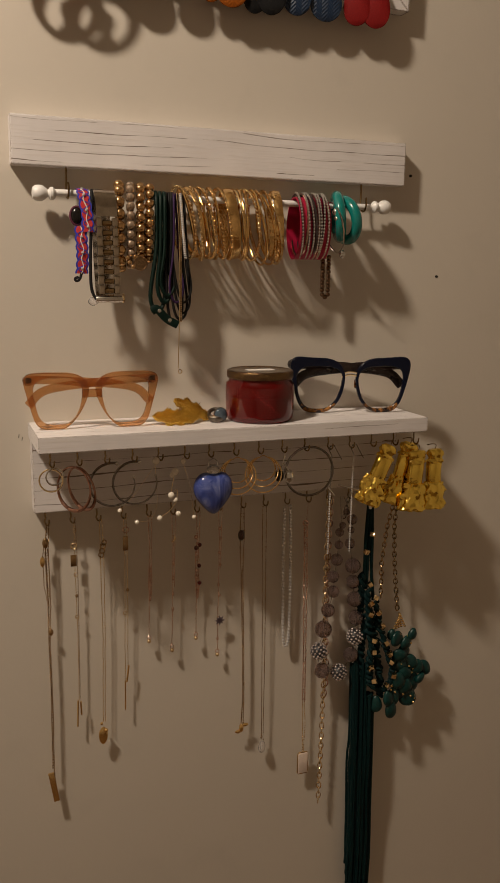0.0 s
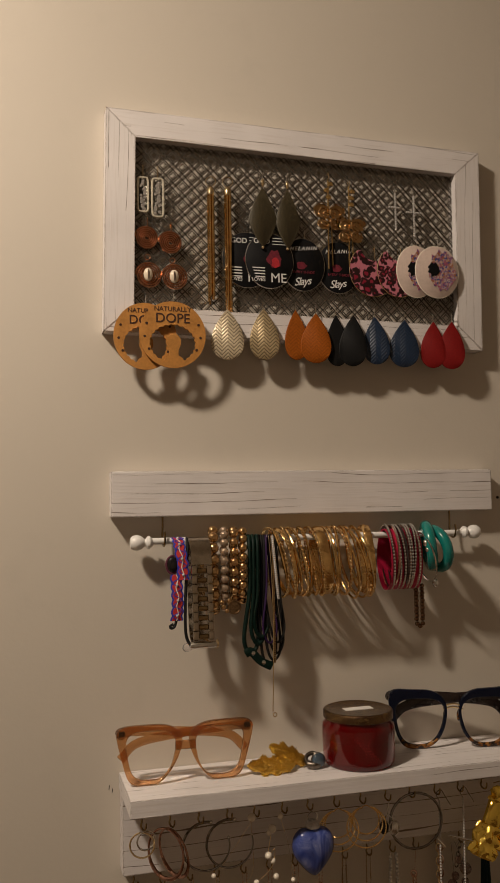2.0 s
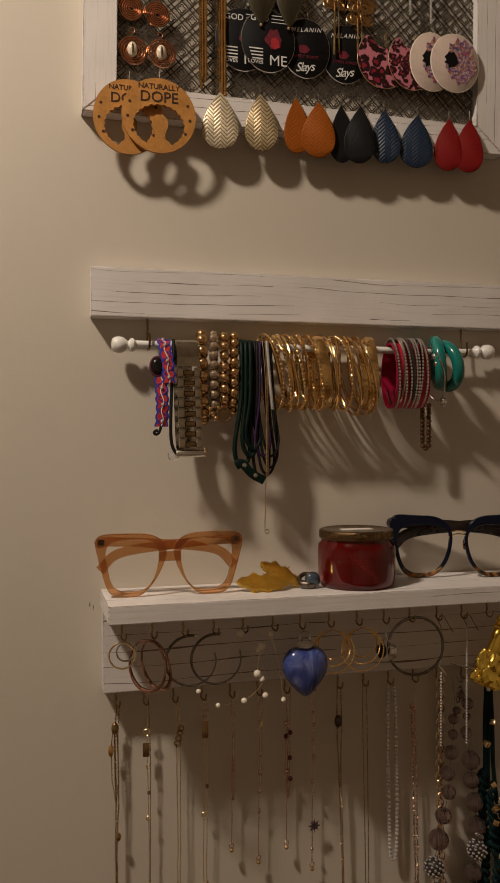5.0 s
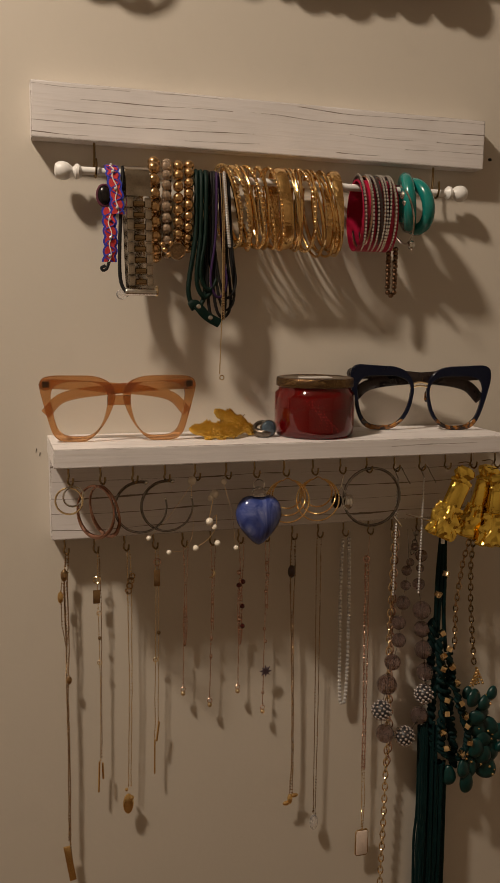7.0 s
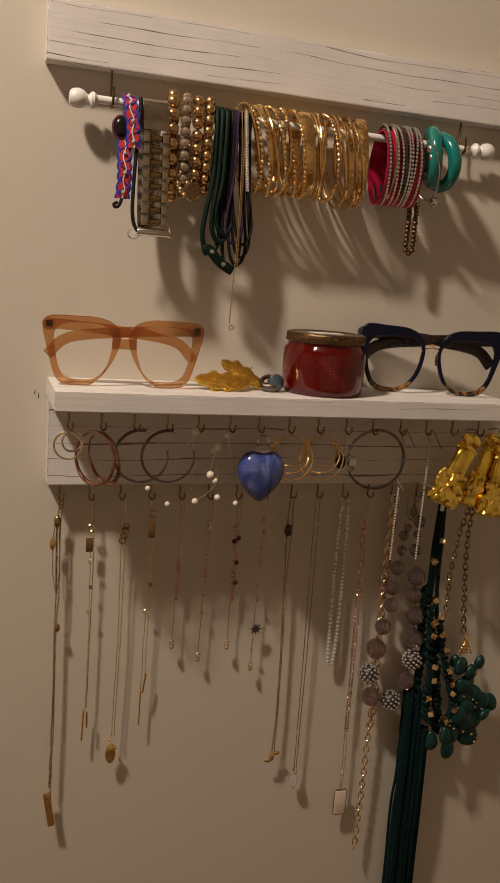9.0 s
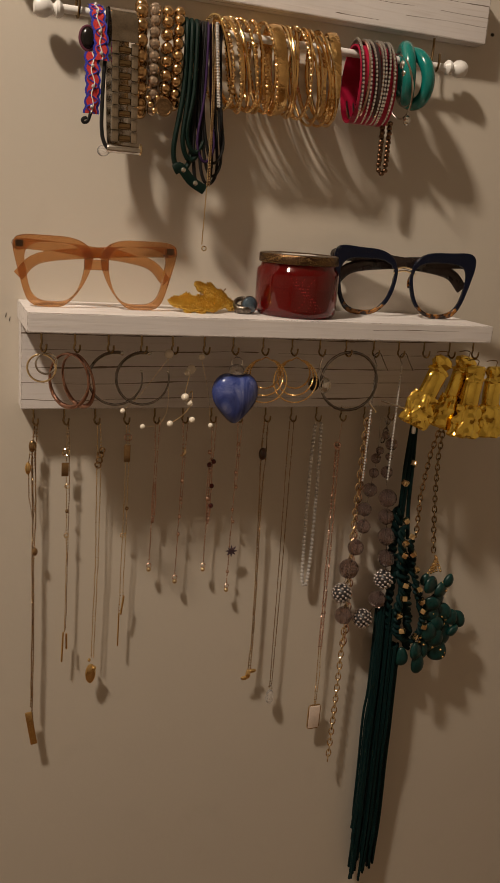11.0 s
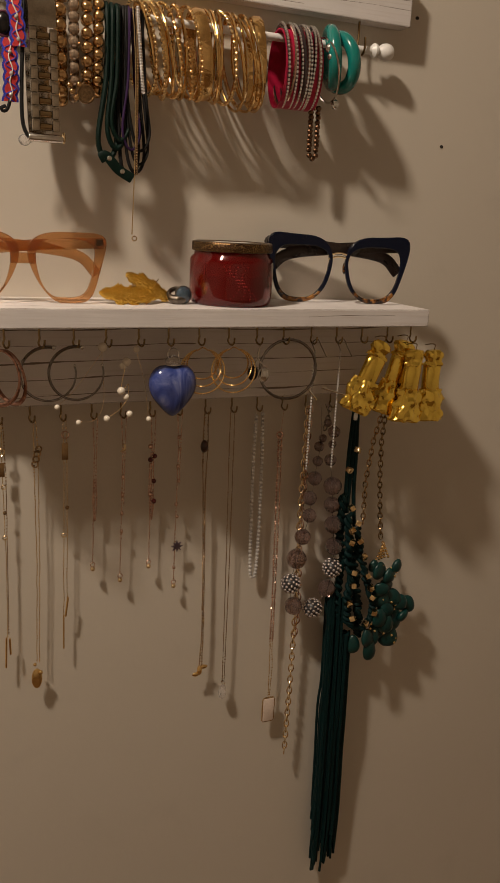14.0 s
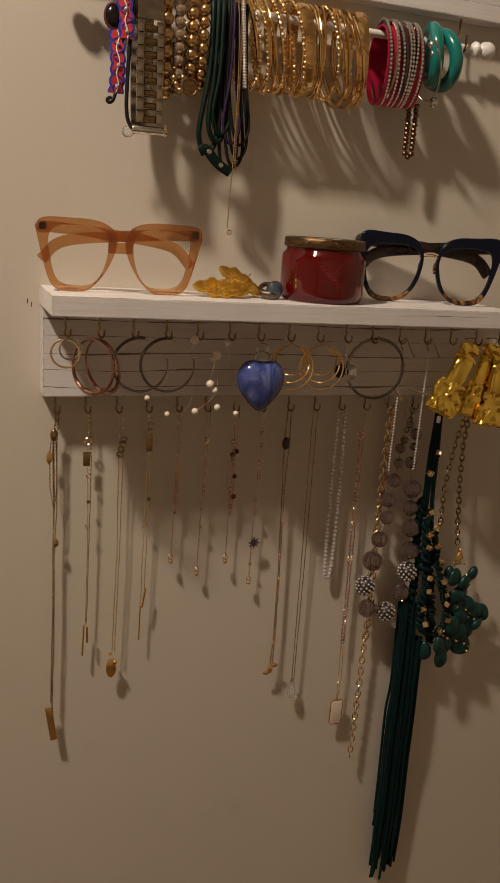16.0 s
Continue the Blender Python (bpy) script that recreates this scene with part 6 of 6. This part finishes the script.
for ob in fringe.children:
    if ob.name.startswith("gold_cube"):
        ob.rotation_euler = [random.uniform(-0.6, 0.6) for _ in range(3)]
part("silver_cap", Mesh().lathe((362, -31, 1214), [(2.4, 0), (2.6, 4), (2.0, 7)], "z", 12), SILVER, fringe)
rnd = random.Random(5)
for g in range(2):
    for k in range(46):
        u = rnd.random()
        x0 = (349 + 16 * u) if g == 0 else (367 + 11 * u)
        y0 = -25 - 9 * rnd.random()
        z0 = 1035 - 15 * rnd.random() if g == 0 else 990 - 10 * rnd.random()
        xe = (356 + 18 * u) if g == 0 else (376 + 11 * u)
        ze = (690 + 40 * rnd.random() + (45 if u < 0.12 else 0)) if g == 0 else (700 + 60 * rnd.random())
        w = rnd.uniform(-2, 2)
        part("fringe_strand", Mesh().tube(smooth_line([(x0, y0, z0), (x0 + 2, y0, z0 - 90), ((x0 + xe) / 2 + w, y0 + 4, (z0 + ze) / 2), (xe + w * 0.5, y0 + 8, ze + 60), (xe + rnd.uniform(-2, 2), y0 + 9, ze)], 4), 1.5, n=5), TEALCORD, fringe)

# teal petal necklace on a gold chain
petal_n = thing("petal_necklace", (hook_x(15), -30, 1222), "teal petal bead cluster necklace on a gold link chain", "necklace")
link_chain([(396, 1222), (388, 1190), (383, 1150), (384, 1106)], 6.0, 0.7, ANTIQUE, petal_n, -26)
link_chain([(398, 1222), (396, 1190), (398, 1153), (402, 1115), (406, 1086)], 6.0, 0.7, BRASS, petal_n, -28)
gold_dot = Mesh().ball((0, 0, 0), 1.5, 7, 5).data("gold_bead", GOLD)
dots = []
for q in range(5):
    for k in range(6):
        dots.append((406 + (q - 2) * (0.4 + 0.75 * k), -33 - 2 * math.cos(q), 1084 - k * 3.2))
for k in range(22):
    dots.append((404 + 16 * math.sin(k * 0.7) + 0.8 * k * 0.5, -38 - 3 * rnd.random(), 1062 - k * 4.2))
copies("gold_bead", gold_dot, dots, petal_n)
for x, z, rx, rz, tl in ((401, 1057, 6.7, 6.3, 0), (421, 1060, 4.0, 5.0, 15), (411, 1037, 7.6, 5.5, -15), (420, 1025, 7.6, 5.9, 20), (441, 1013, 7.1, 5.9, 30), (427, 997, 5.9, 8.4, 10), (421, 980, 6.9, 8.4, 4), (397, 970, 5.0, 8.4, -4), (380, 976, 5.0, 7.1, 0), (407, 989, 5.9, 7.6, 0), (434, 1003, 3.8, 5.0, 40), (412, 1012, 6.3, 6.3, -20), (395, 1062, 3.8, 4.6, 0), (401, 983, 5.0, 7.6, 8), (414, 1050, 5.5, 6.0, 10), (404, 1036, 6.0, 5.5, -25), (430, 1018, 6.0, 5.5, 35), (415, 996, 6.0, 7.0, 12), (392, 985, 5.0, 6.5, -10), (424, 1008, 6.0, 6.0, 25), (405, 1005, 5.5, 7.0, -8), (409, 1022, 6.0, 5.5, 5)):
    rx, rz = rx * 1.5, rz * 1.5
    pm = Mesh().ball((0, 0, 0), 1.0, 14, 9, (rx, 3.8, rz))
    pm.v = [(px * (1 - 0.25 * pz / rz), py, pz) for px, py, pz in pm.v]
    part("petal", pm.turned(Matrix.Translation((x, -33 - rnd.uniform(0, 8), z)) @ Matrix.Rotation(radians(tl), 4, "Y") @ Matrix.Rotation(radians(rnd.uniform(-25, 25)), 4, "Z")), TEAL, petal_n)

# the necklaces lie close to the wall
EYE_LOW = Vector((-0.06, -0.69, 1.39))
for ob in list(scene.objects):
    kind = ob.name.split(".")[0]
    if kind == "necklace":
        ob.matrix_basis = hung(1.006, EYE_LOW) @ ob.matrix_basis
    elif kind in ("bead_necklace", "fringe_necklace", "petal_necklace"):
        ob.matrix_basis = hung(1.0105, EYE_LOW) @ ob.matrix_basis

# scuffs on the wall beside the shelf
for sx, sz in ((-9, 1311), (-6, 1308)):
    whole("wall_scuff", Mesh().tube([(sx, -0.1, sz - 1.8), (sx + 0.5, -0.1, sz + 1.8)], 0.3, n=5), HOLEMAT, "tiny dark scuff on the wall beside the shelf", "scuff", "wall scuffs")
